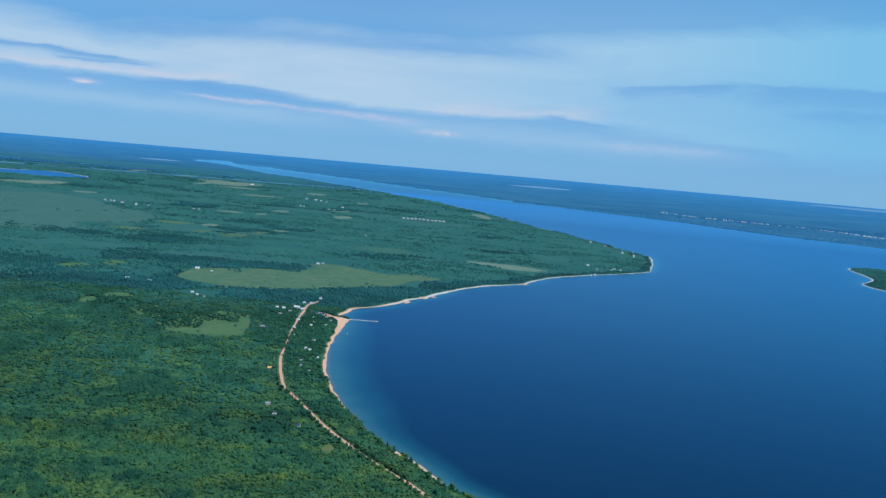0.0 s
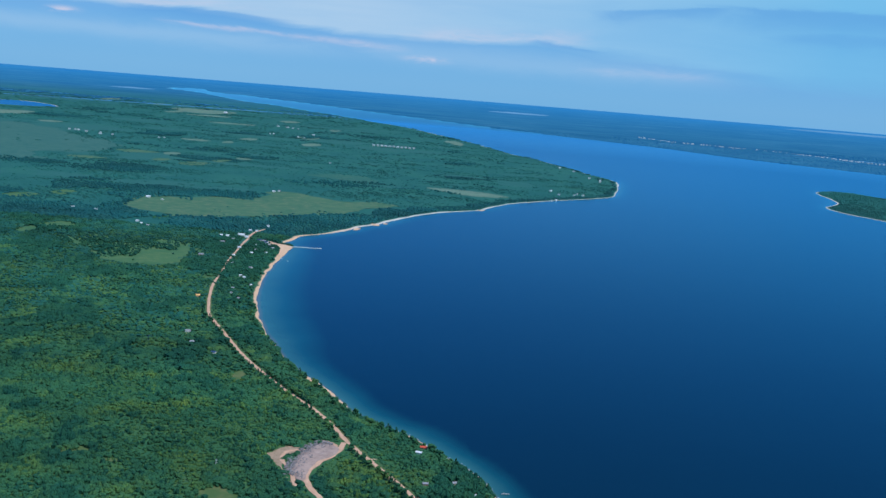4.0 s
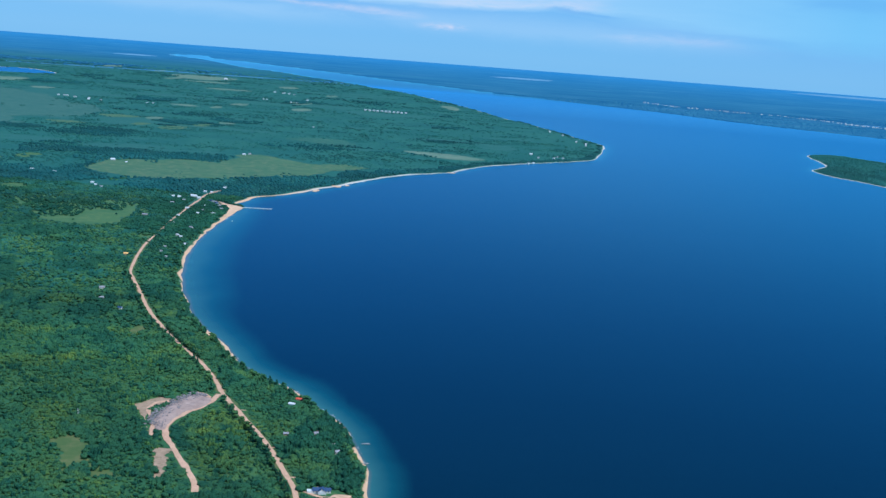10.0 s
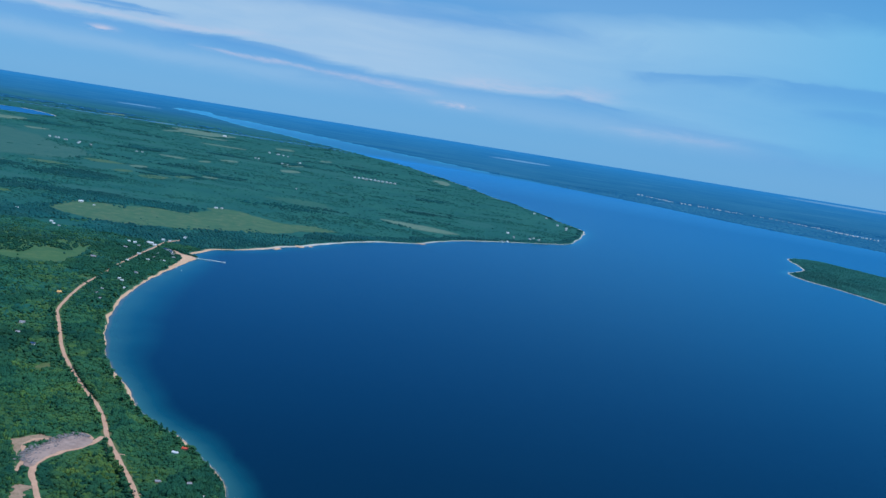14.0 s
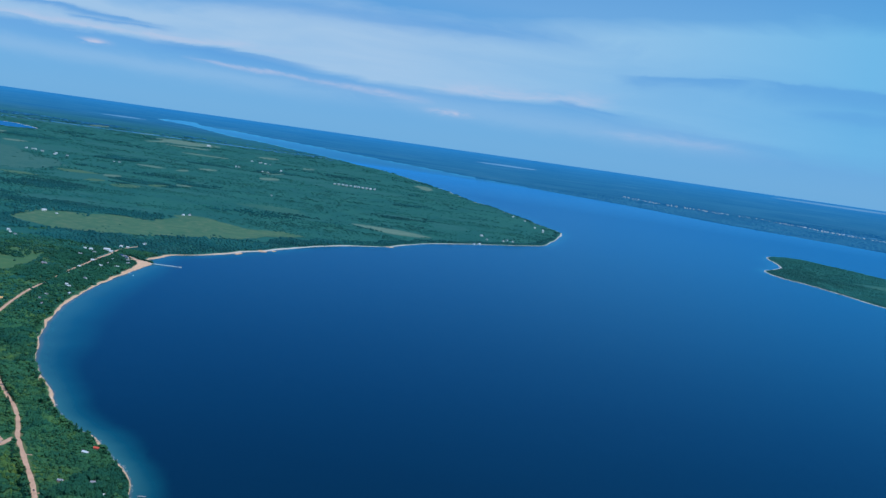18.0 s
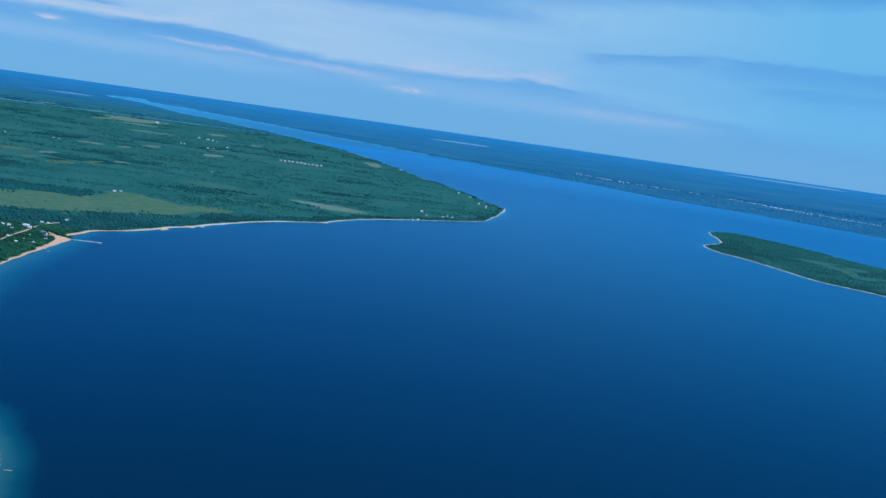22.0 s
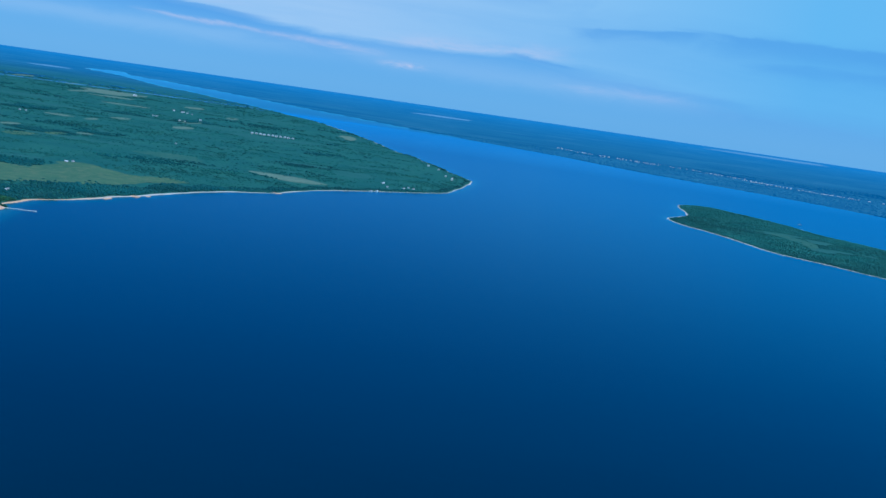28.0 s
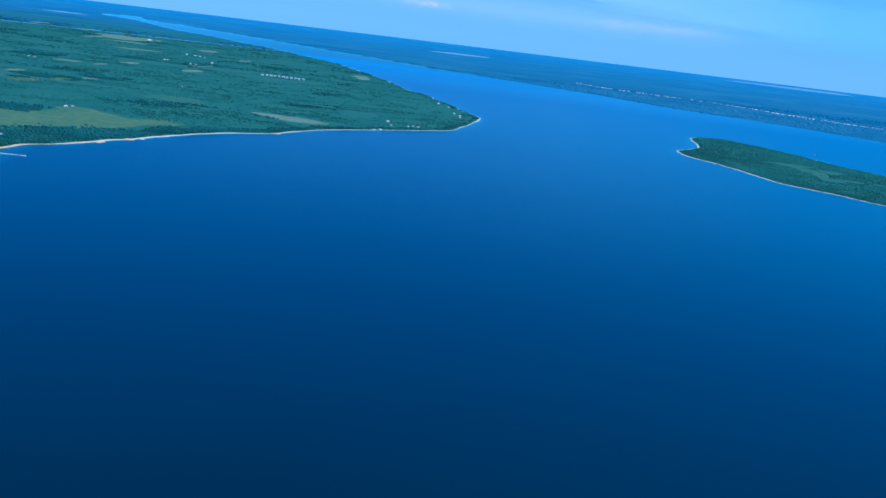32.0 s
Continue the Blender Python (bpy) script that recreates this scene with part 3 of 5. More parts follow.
shelf_width = np.interp(PY, [350, 470, 620], [13, 16, 19]) + 17 * np.exp(-((PY - 720) / 190) ** 2) * (PX < 0) + 4 * grain(PX, PY, 90, 2, 3.0) + 0.006 * np.clip(RR - 1200, 0, 3000)
SHELF = np.clip(-SHORE / shelf_width, 0, 1)
OPEN = farmed(PX, PY)
SAND = (beach_width(PX, PY) - SHORE) / 1.2
rows_water = np.unique(np.concatenate([np.arange(0, NR, 2), [NR - 1]]))
# away: strength of the glow added to far water, weaker on the lagoon
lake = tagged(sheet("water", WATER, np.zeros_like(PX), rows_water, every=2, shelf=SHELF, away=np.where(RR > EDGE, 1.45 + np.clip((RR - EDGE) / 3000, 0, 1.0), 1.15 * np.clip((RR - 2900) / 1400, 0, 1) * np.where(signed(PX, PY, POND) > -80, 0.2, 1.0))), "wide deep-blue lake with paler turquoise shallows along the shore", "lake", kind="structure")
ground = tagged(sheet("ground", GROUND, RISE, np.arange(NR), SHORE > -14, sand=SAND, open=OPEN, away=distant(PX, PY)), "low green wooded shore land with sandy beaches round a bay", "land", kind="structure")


# ---- roads, fields, quarry ----
def over(x, y, lift):
    """Places on the land, that much above it."""
    x, y = np.asarray(x, float), np.asarray(y, float)
    lx, ly, lz, _ = lay(x, y)
    return np.stack([lx, ly, lz + np.maximum(sample(RISE, x, y), 0.0) + lift], -1)


def ribbon(name, line, width, mat, lift, label, category, steps=6, rough=0.14, seed=0.0):
    """A strip along a curve, with a worn, uneven edge."""
    p = smooth_line(line, steps)
    way = np.gradient(p, axis=0)
    side = np.stack([way[:, 1], -way[:, 0]], -1) / np.linalg.norm(way, axis=1)[:, None]
    wl = width * (0.5 + rough * grain(p[:, 0], p[:, 1], 5, 2, seed))
    wr = width * (0.5 + rough * grain(p[:, 0], p[:, 1], 5, 2, seed + 7))
    across = np.stack([p - side * wl[:, None], p - side * wl[:, None] * 0.3, p + side * wr[:, None] * 0.3, p + side * wr[:, None]], 1)
    crown = np.array([0.0, 0.05, 0.05, 0.0])
    co = over(across[..., 0], across[..., 1], lift)
    co[..., 2] += crown
    n = len(p)
    q = np.arange(n * 4).reshape(n, 4)
    faces = np.concatenate([np.stack([q[:-1, k], q[:-1, k + 1], q[1:, k + 1], q[1:, k]], -1) for k in range(3)])
    return tagged(new(name, mesh_of(name, co.reshape(-1, 3), faces, mat, True)), label, category, kind="structure")


def patch(name, outline, mat, lift, label, category, cell, wiggle, seed=0.0, mound=0.0):
    """A piece of open ground with a natural outline, following the land."""
    poly = smooth_line(outline, 4, True)
    lo, hi = poly.min(0) - cell, poly.max(0) + cell
    nx, ny = (np.ceil((hi - lo) / cell).astype(int) + 1)
    gx, gy = np.meshgrid(lo[0] + np.arange(nx) * cell, lo[1] + np.arange(ny) * cell)
    d = signed(gx, gy, poly) + wiggle * grain(gx, gy, cell * 5, 3, seed)
    # pull the outer corners in onto the outline
    out = d < 0
    dy, dx = np.gradient(d, cell)
    g = np.maximum(np.hypot(dx, dy), 0.3)
    shift = np.clip(-d / g, 0, cell * 1.5) * out
    gx, gy = gx + dx / g * shift, gy + dy / g * shift
    q = np.arange(nx * ny).reshape(ny, nx)
    quads = np.stack([q[:-1, :-1], q[:-1, 1:], q[1:, 1:], q[1:, :-1]], -1).reshape(-1, 4)
    quads = quads[(d.ravel()[quads] > 0).any(1)]
    co = over(gx.ravel(), gy.ravel(), lift)
    co[:, 2] += (mound * np.clip(d / (cell * 3), 0, 1) * (1 + 0.7 * grain(gx, gy, cell * 2, 2, seed + 4))).ravel()
    used, quads = np.unique(quads, return_inverse=True)
    return tagged(new(name, mesh_of(name, co[used], quads.reshape(-1, 4), mat, True)), label, category, kind="structure")


SHORE_ROAD = [(-191, 936), (-188, 888), (-185, 844), (-179, 786), (-176, 749), (-170, 711), (-163, 675), (-157, 651), (-148, 629), (-134, 596), (-120, 563), (-103, 530),
              (-86, 500), (-70, 475), (-59, 453), (-52, 436), (-43, 419), (-34, 402), (-26, 387), (-19, 372), (-12, 355), (-7, 343), (-4, 328), (-2, 300), (-4, 200), (-40, 20)]
QUARRY_ROAD = [(-53, 434), (-54, 424), (-56, 416), (-60, 408), (-63, 398), (-63, 389), (-60, 380), (-56, 372), (-51, 362), (-46, 353), (-40, 341), (-38, 333)]
PIT_ARM = [(-66, 421), (-71, 420), (-75, 416), (-75, 408), (-72, 400), (-69, 393), (-66, 380)]
TOWN_ROAD = [(-191, 936), (-192, 965), (-194, 1006), (-188, 1040)]
PIER_ROAD = [(-176, 968), (-168, 958), (-158, 950)]
ribbon("verge", SHORE_ROAD[4:], 3.6, VERGE, 0.06, "rough grassy verge beside the dirt road", "verge", 10, 0.3, 3.0)
ribbon("road", SHORE_ROAD, 1.9, DIRT, 0.10, "pale dirt road running along the wooded shore", "road", 10)
ribbon("road", QUARRY_ROAD, 2.3, DIRT, 0.12, "sandy track curving past the gravel quarry", "track", 8, 0.2, 2.0)
ribbon("road", PIT_ARM, 1.7, DIRT, 0.20, "short bare dirt track on the quarry's outer side", "track", 8, 0.5, 4.0)
ribbon("road", TOWN_ROAD, 2.2, DIRT, 0.12, "pale village street between the houses", "street", 8, 0.3, 5.0)
ribbon("road", PIER_ROAD, 3.0, DIRT, 0.12, "pale lane leading down to the pier", "lane", 8, 0.3, 6.0)

QUARRY = [(-63, 430), (-57, 430), (-54, 425), (-56, 416), (-61, 408), (-63, 396), (-63, 388), (-66, 387), (-70, 396), (-70, 408), (-68, 419)]
GRAVEL_YARD = [(-61, 366), (-58, 369), (-55, 367), (-53, 356), (-51, 345), (-52, 340), (-54, 341), (-56, 350), (-58, 358)]
BIG_FIELD = [(-356, 1128), (-353, 1207), (-321, 1238), (-287, 1258), (-240, 1262), (-234, 1345), (-222, 1376), (-187, 1355), (-135, 1336), (-70, 1332), (-93, 1285), (-124, 1218), (-176, 1152), (-224, 1116), (-246, 1084), (-280, 1074), (-326, 1094)]
POINT_FIELD = [(-45, 1600), (-7, 1610), (35, 1597), (74, 1562), (56, 1534), (18, 1531), (-14, 1557)]
WEST_FIELD = [(-327, 884), (-300, 842), (-271, 800), (-246, 790), (-214, 803), (-220, 860), (-231, 914), (-254, 915), (-262, 882), (-288, 880)]
ROAD_FIELD = [(-189, 770), (-190, 826), (-184, 826), (-180, 795), (-180, 764)]
THIN_FIELD = [(-232, 1648), (-205, 1690), (-141, 1690), (-121, 1610), (-167, 1612), (-205, 1630)]
BACK_FIELD = [(-24, 3050), (2, 3090), (30, 2950), (8, 2860)]
NORTH_FIELD = [(-1014, 3860), (-945, 3960), (-792, 3900), (-785, 3650), (-895, 3640)]
LEFT_FIELD = [(-1240, 2700), (-1150, 2850), (-1080, 2800), (-1110, 2660)]
GLADE = [(-99, 366), (-92, 373), (-85, 367), (-83, 354), (-72, 347), (-67, 340), (-75, 337), (-88, 342), (-90, 356)]
ISLE_GLADE = [(798, 1780), (826, 1782), (836, 1745), (838, 1690), (826, 1640), (806, 1610), (806, 1680), (800, 1730)]
YARD = gravel_material("weedy_gravel", (0.25, 0.17, 0.10), (0.50, 0.32, 0.21), (0.09, 0.13, 0.05))
SAND = gravel_material("pale_beach_sand", (0.52, 0.30, 0.17), (0.78, 0.50, 0.31), (0.82, 0.56, 0.37))
for x, y, rx, ry in ((-105, 1100, 3, 9), (-89, 1145, 5, 6), (31, 1366, 5, 5), (-80, 1160, 2, 4)):
    ring = [(x + rx * math.cos(a) * (1 + 0.25 * math.sin(3 * a + x)), y + ry * math.sin(a)) for a in np.linspace(0, 2 * math.pi, 9, endpoint=False)]
    patch("sand_spit", ring, SAND, 0.16, "small pale sand spit jutting into the lake", "sand", 1.2, 2.0, x * 0.1)
patch("quarry_floor", QUARRY, RUBBLE, 0.16, "grey heap of quarried rubble beside the dirt road", "quarry", 0.8, 0.8, 1.0, 0.5)
PIT_APRON = [(-82, 412), (-79, 419), (-74, 424), (-70, 423), (-71, 417), (-75, 411), (-74, 402), (-70, 388), (-68, 384), (-72, 394), (-78, 405)]
PIT_BANK = [(-62, 434), (-58, 433), (-55, 428), (-57, 425), (-60, 428)]
patch("bare_ground", PIT_APRON, YARD, 0.11, "bare tan earth on the quarry's outer side", "earth", 0.7, 1.6, 7.0)
patch("bare_ground", PIT_BANK, DIRT, 0.22, "bare tan bank at the quarry's mouth", "earth", 0.6, 1.0, 8.0)
patch("pond", [(-179, 577), (-174, 576), (-172, 583), (-174, 590), (-178, 588)], POND_WATER, 0.14, "small dark pond hidden in the woods", "pond", 0.8, 1.2, 9.0)
for x, y in ((-41, 416), (-33.5, 402), (-29, 393), (-21.5, 378), (-17, 369), (-11, 352)):
    ribbon("driveway", [(x, y), (x + 1.4, y + 0.5), (x + 2.9, y + 0.6)], 0.7, DIRT, 0.13, "short sandy driveway off the dirt road", "driveway", 5, 0.3, x)
patch("gravel_yard", GRAVEL_YARD, YARD, 0.14, "bare gravel yard with weeds at its edges", "yard", 0.5, 3.0, 2.0)
PIER_BEACH = [(-174, 950), (-166, 955), (-158, 957), (-150, 950), (-149, 930), (-150, 900), (-154, 890), (-155, 908), (-157, 930), (-162, 944)]
patch("beach", PIER_BEACH, SAND, 0.13, "wide warm sandy beach at the foot of the pier", "beach", 1.0, 1.2, 5.0)
OPEN_GROUND = [
    ("meadow", BIG_FIELD, MEADOW, "wide mown yellow-green meadow behind the village", 7, 22),
    ("meadow", POINT_FIELD, HAY, "long pale hay field among the woods of the point", 6, 4),
    ("meadow", WEST_FIELD, PASTURE, "green clearing in the woods inland of the road", 3, 26),
    ("meadow", ROAD_FIELD, PASTURE, "small grass plot beside the dirt road", 2, 2),
    ("meadow", THIN_FIELD, HAZED_GRASS, "thin green meadow strip deep in the woods", 8, 8),
    ("meadow", BACK_FIELD, HAY, "distant pale field near the back shore", 12, 12),
    ("meadow", NORTH_FIELD, HAY, "distant long pale field in hazy woods", 25, 25),
    ("meadow", LEFT_FIELD, HAY, "distant straw-coloured field among dark woods", 15, 15),
    ("meadow", GLADE, STRAW, "dry grassy glade in the near woods", 1.0, 4),
    ("meadow", ISLE_GLADE, HAZED_GRASS, "pale green open patch in the middle of the island", 6, 16),
]
SEDGE = meadow_material("sedge_fen", (0.042, 0.122, 0.096), (0.060, 0.140, 0.106), (0.080, 0.152, 0.112))
OPEN_GROUND.append(("meadow", [(-1010, 2100), (-985, 2330), (-926, 2350), (-804, 2206), (-670, 2035), (-588, 1881), (-604, 1737), (-647, 1700), (-620, 1540), (-720, 1500), (-860, 1700)], SEDGE, "broad smooth olive-grey sedge fen inland", 12, 30))
# smaller clearings: x, y, half width, half depth; the pale ones are mown, the dry ones bare grass
NEAR_CLEARINGS = [(-155, 399, 7, 5), (-137, 392, 3, 2), (-114, 521, 2.5, 10), (-133, 331, 6, 5)]
GREEN_CLEARINGS = [(-438, 1192, 13, 22), (-466, 1142, 18, 18), (-360, 927, 16, 48), (-316, 897, 18, 16), (-545, 1836, 30, 30), (-569, 1655, 30, 22), (-467, 1711, 16, 24), (-407, 1683, 26, 34), (-383, 1773, 13, 30)]
PALE_CLEARINGS = [(-1136, 2806, 38, 80), (-933, 2501, 26, 40), (-1355, 4295, 28, 110), (-1120, 4145, 20, 70), (-916, 3582, 24, 90), (-773, 3472, 72, 50), (-627, 3073, 57, 34), (-526, 3490, 24, 75), (-540, 2246, 30, 26),
                  (-472, 2252, 12, 34), (-457, 2416, 22, 44), (-355, 2642, 30, 52), (-316, 2390, 18, 55), (-485, 1844, 11, 36), (-365, 1858, 13, 20), (-343, 3138, 18, 60), (-1949, 6511, 134, 160), (430, 8250, 260, 300), (4200, 11900, 700, 700)]
for k, (x, y, rx, ry) in enumerate(NEAR_CLEARINGS + GREEN_CLEARINGS + PALE_CLEARINGS):
    ring = [(x + rx * math.cos(a) * (1 + 0.3 * math.sin(2.3 * a + k)), y + ry * math.sin(a)) for a in np.linspace(0, 2 * math.pi, 10, endpoint=False)]
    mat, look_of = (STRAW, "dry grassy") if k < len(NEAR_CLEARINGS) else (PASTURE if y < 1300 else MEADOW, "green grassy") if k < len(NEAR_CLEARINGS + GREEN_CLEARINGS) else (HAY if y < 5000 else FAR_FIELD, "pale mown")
    OPEN_GROUND.append(("clearing", ring, mat, look_of + " clearing in the forest", max(0.6, min(rx, ry) / 6), min(rx, ry) * 0.3))
for k, (name, outline, mat, label, cell, wiggle) in enumerate(OPEN_GROUND):
    patch(name, outline, mat, 0.12, label, "field", cell, wiggle, 11.0 + k)


# ---- woods ----
def ball(level, dome=False):
    bm = bmesh.new()
    bmesh.ops.create_icosphere(bm, subdivisions=level, radius=1.0)
    co = np.array([v.co[:] for v in bm.verts])
    faces = np.array([[v.index for v in f.verts] for f in bm.faces])
    bm.free()
    if dome:  # the underside of a crown is never seen
        faces = faces[co[faces][..., 2].mean(1) > -0.55]
    return co, faces


def near_line(x, y, line, reach):
    p = smooth_line(line, 3)
    best = np.full(x.shape, 1e9)
    for (ax, ay), (bx, by) in zip(p[:-1], p[1:]):
        ex, ey = bx - ax, by - ay
        t = np.clip(((x - ax) * ex + (y - ay) * ey) / (ex * ex + ey * ey), 0, 1)
        np.minimum(best, np.hypot(x - ax - t * ex, y - ay - t * ey), out=best)
    return best < reach


# buildings: x, y, width, depth, wall height, turn in degrees, roof, walls
NEAR_HOUSES = [(-19.5, 437, 3.0, 1.5, 0.7, -8, "red", "timber"), (-21.5, 428.5, 2.6, 1.4, 0.6, -12, "white", "white"), (-7, 396, 1.7, 1.3, 0.7, 20, "slate", "timber"),
               (1, 386, 1.2, 1.0, 0.6, 5, "white", "white"), (3, 379, 1.8, 1.5, 0.8, 40, "slate", "white"), (-18, 393, 2.0, 1.3, 0.7, 0, "slate", "timber")]
ROAD_HOUSES = [(-176, 702, 2.7, 2.2, 1.0, 15, "orange", "timber"), (-159, 604, 2.9, 1.7, 0.8, 8, "slate", "white"), (-151, 579, 2.34, 1.98, 0.9, 30, "slate", "white"),
               (-135, 561, 2.4, 1.6, 0.8, -10, "blue", "white"), (-160, 738, 1.9, 1.5, 0.7, 10, "slate", "white"), (-150, 705, 1.7, 1.4, 0.7, 35, "slate", "white"),
               (-164, 786, 2.16, 1.62, 0.81, 0, "white", "white"), (-151, 757, 1.7, 1.3, 0.7, 50, "white", "white"), (-158, 722, 1.5, 1.3, 0.7, 0, "slate", "white")]
VILLAGE_HOUSES = [(-217, 971, 2.4, 2.0, 1.0, 5, "white", "white"), (-211, 969, 2.9, 2.4, 1.2, 12, "white", "white"), (-201, 983, 5.6, 2.9, 1.2, 3, "white", "white"), (-195, 976, 3.2, 2.2, 1.0, 20, "white", "white"),
                  (-203, 955, 2.4, 1.9, 0.9, 0, "slate", "white"), (-208, 934, 3.4, 2.2, 0.9, 10, "slate", "white"), (-199, 1017, 2.6, 2.0, 1.0, 0, "white", "white"), (-181, 963, 3.4, 2.3, 1.0, -15, "blue", "white"),
                  (-176, 959, 4.2, 2.4, 1.0, -12, "slate", "white"), (-173, 953, 3.0, 2.2, 1.0, -20, "blue", "white"), (-184, 972, 2.6, 2.0, 0.9, 30, "slate", "white"), (-188, 1051, 2.4, 1.9, 0.9, 0, "white", "white")]
BEACH_HOUSES = [(-164, 896, 5.2, 1.6, 0.72, 62, "white", "timber"), (-163, 924, 4.4, 1.6, 0.72, 66, "slate", "timber"), (-179, 931, 2.4, 1.7, 0.8, 60, "white", "white"),
                (-175, 908, 2.2, 1.6, 0.8, 70, "slate", "white"), (-180, 833, 3.0, 1.8, 0.88, 75, "white", "white"), (-175, 891, 2.4, 1.76, 0.8, 20, "white", "white"),
                (-189, 912, 3.2, 1.8, 0.9, 0, "white", "white"), (-163, 822, 2.6, 1.6, 0.8, -30, "slate", "white"), (-160, 780, 2.08, 1.6, 0.8, 0, "white", "white"),
                (-210, 860, 4, 2.4, 0.96, 0, "slate", "timber"), (-186, 871, 2.4, 1.6, 0.8, 30, "white", "white"), (-168, 940, 2.8, 1.8, 0.8, 25, "slate", "white")]
FARM_HOUSES = [(-349, 1208, 4.88, 3, 1.35, 10, "white", "white"), (-330, 1196, 2.25, 1.65, 0.75, 0, "white", "white"), (-233, 1364, 3.75, 2.25, 1.12, 0, "white", "white"),
               (-228, 1374, 3, 2.25, 1.05, 40, "slate", "white"), (-388, 1077, 4.5, 2.1, 1.05, 5, "white", "white"), (-364, 1073, 3.75, 1.8, 0.9, -20, "white", "white"),
               (-306, 1015, 2.7, 1.95, 0.98, 0, "white", "white"), (-298, 1000, 2.25, 1.8, 0.9, 30, "white", "white"), (-189, 1059, 2.25, 1.8, 0.9, 0, "slate", "white"),
               (-193, 1018, 2.25, 1.8, 0.9, 0, "white", "white"), (-289, 990, 2.25, 1.8, 0.9, 0, "slate", "white")]
POINT_HOUSES = [(265, 1976, 3, 2.4, 4.2, 0, "white", "white"), (138, 1565, 3.6, 2.4, 1.2, 45, "slate", "white"), (146, 1578, 3, 2.4, 1.2, 45, "white", "white"),
                (183, 1668, 3.6, 2.4, 1.32, 50, "slate", "white"), (190, 1690, 3, 2.4, 1.32, 50, "slate", "white"), (198, 1680, 3.6, 2.4, 1.32, 50, "slate", "white"),
                (150, 1706, 4.2, 2.4, 1.44, 20, "white", "white"), (158, 1654, 3, 2.4, 1.32, 0, "slate", "white"), (223, 2290, 4.2, 3, 1.44, 0, "white", "white"),
                (244, 2215, 4.2, 3, 1.44, 0, "slate", "white"), (255, 2050, 3.6, 2.4, 1.44, 0, "white", "white")]
FAR_HOUSES = [(-803, 2255, 5.4, 3.6, 2.1, 0, "white", "white"), (-793, 2262, 4.8, 3.6, 1.8, 10, "slate", "white"), (-783, 2252, 5.4, 3.6, 2.1, -5, "white", "white"),
              (-757, 2224, 7.8, 4.2, 2.1, 0, "slate", "white"), (-716, 2184, 6, 3.6, 1.8, 0, "white", "white"), (-694, 2194, 4.8, 3.6, 1.8, 0, "slate", "white"),
              (-503, 3114, 7.2, 4.2, 2.4, 0, "white", "white"), (-474, 3084, 7.2, 4.2, 2.4, 0, "slate", "white"), (-362, 2794, 7.2, 4.2, 2.4, 0, "white", "white"),
              (-222, 1911, 3.6, 2.4, 1.5, 0, "slate", "white"), (-472, 3098, 6.0, 4.0, 2.2, 0, "white", "white"), (-454, 3065, 6.0, 4.0, 2.2, 8, "white", "white"), (-435, 3037, 5.6, 4.0, 2.2, 0, "slate", "white"),
              (-606, 2216, 4.6, 3.0, 1.7, 0, "white", "white"), (-598, 2228, 4.6, 3.0, 1.7, 0, "slate", "white"), (-458, 2699, 5.0, 3.4, 1.9, 0, "white", "white"), (-448, 2690, 5.0, 3.4, 1.9, 0, "white", "white"),
              (-380, 2640, 5.0, 3.4, 1.9, 0, "white", "white"), (-364, 2629, 5.0, 3.4, 1.9, 12, "white", "white"), (-726, 2219, 5.0, 3.4, 1.9, 0, "white", "white"), (-792, 3784, 15.6, 8.4, 4.8, 0, "white", "white")]
FAR_HOUSES = [(x, y, w * 0.75, d * 0.75, h * 0.75, turn, roof, walls) for x, y, w, d, h, turn, roof, walls in FAR_HOUSES]
HOUSES = [(h[0], h[1], 0.5 * max(h[2], h[3]) + 1.0) for plan in (NEAR_HOUSES, ROAD_HOUSES, VILLAGE_HOUSES, BEACH_HOUSES, FARM_HOUSES, POINT_HOUSES, FAR_HOUSES) for h in plan]
HOUSES += [(h[0], h[1] - 3.0, 0.5 * max(h[2], h[3]) + 0.6) for plan in (NEAR_HOUSES, ROAD_HOUSES) for h in plan]
HOUSES += [(2, 341, 6.0), (9, 339, 4.5)]
CLEARED = [PIT_APRON, PIT_BANK, QUARRY, GRAVEL_YARD, PIER_BEACH, GLADE] + [f[1] for f in OPEN_GROUND if f[1] is not GLADE]


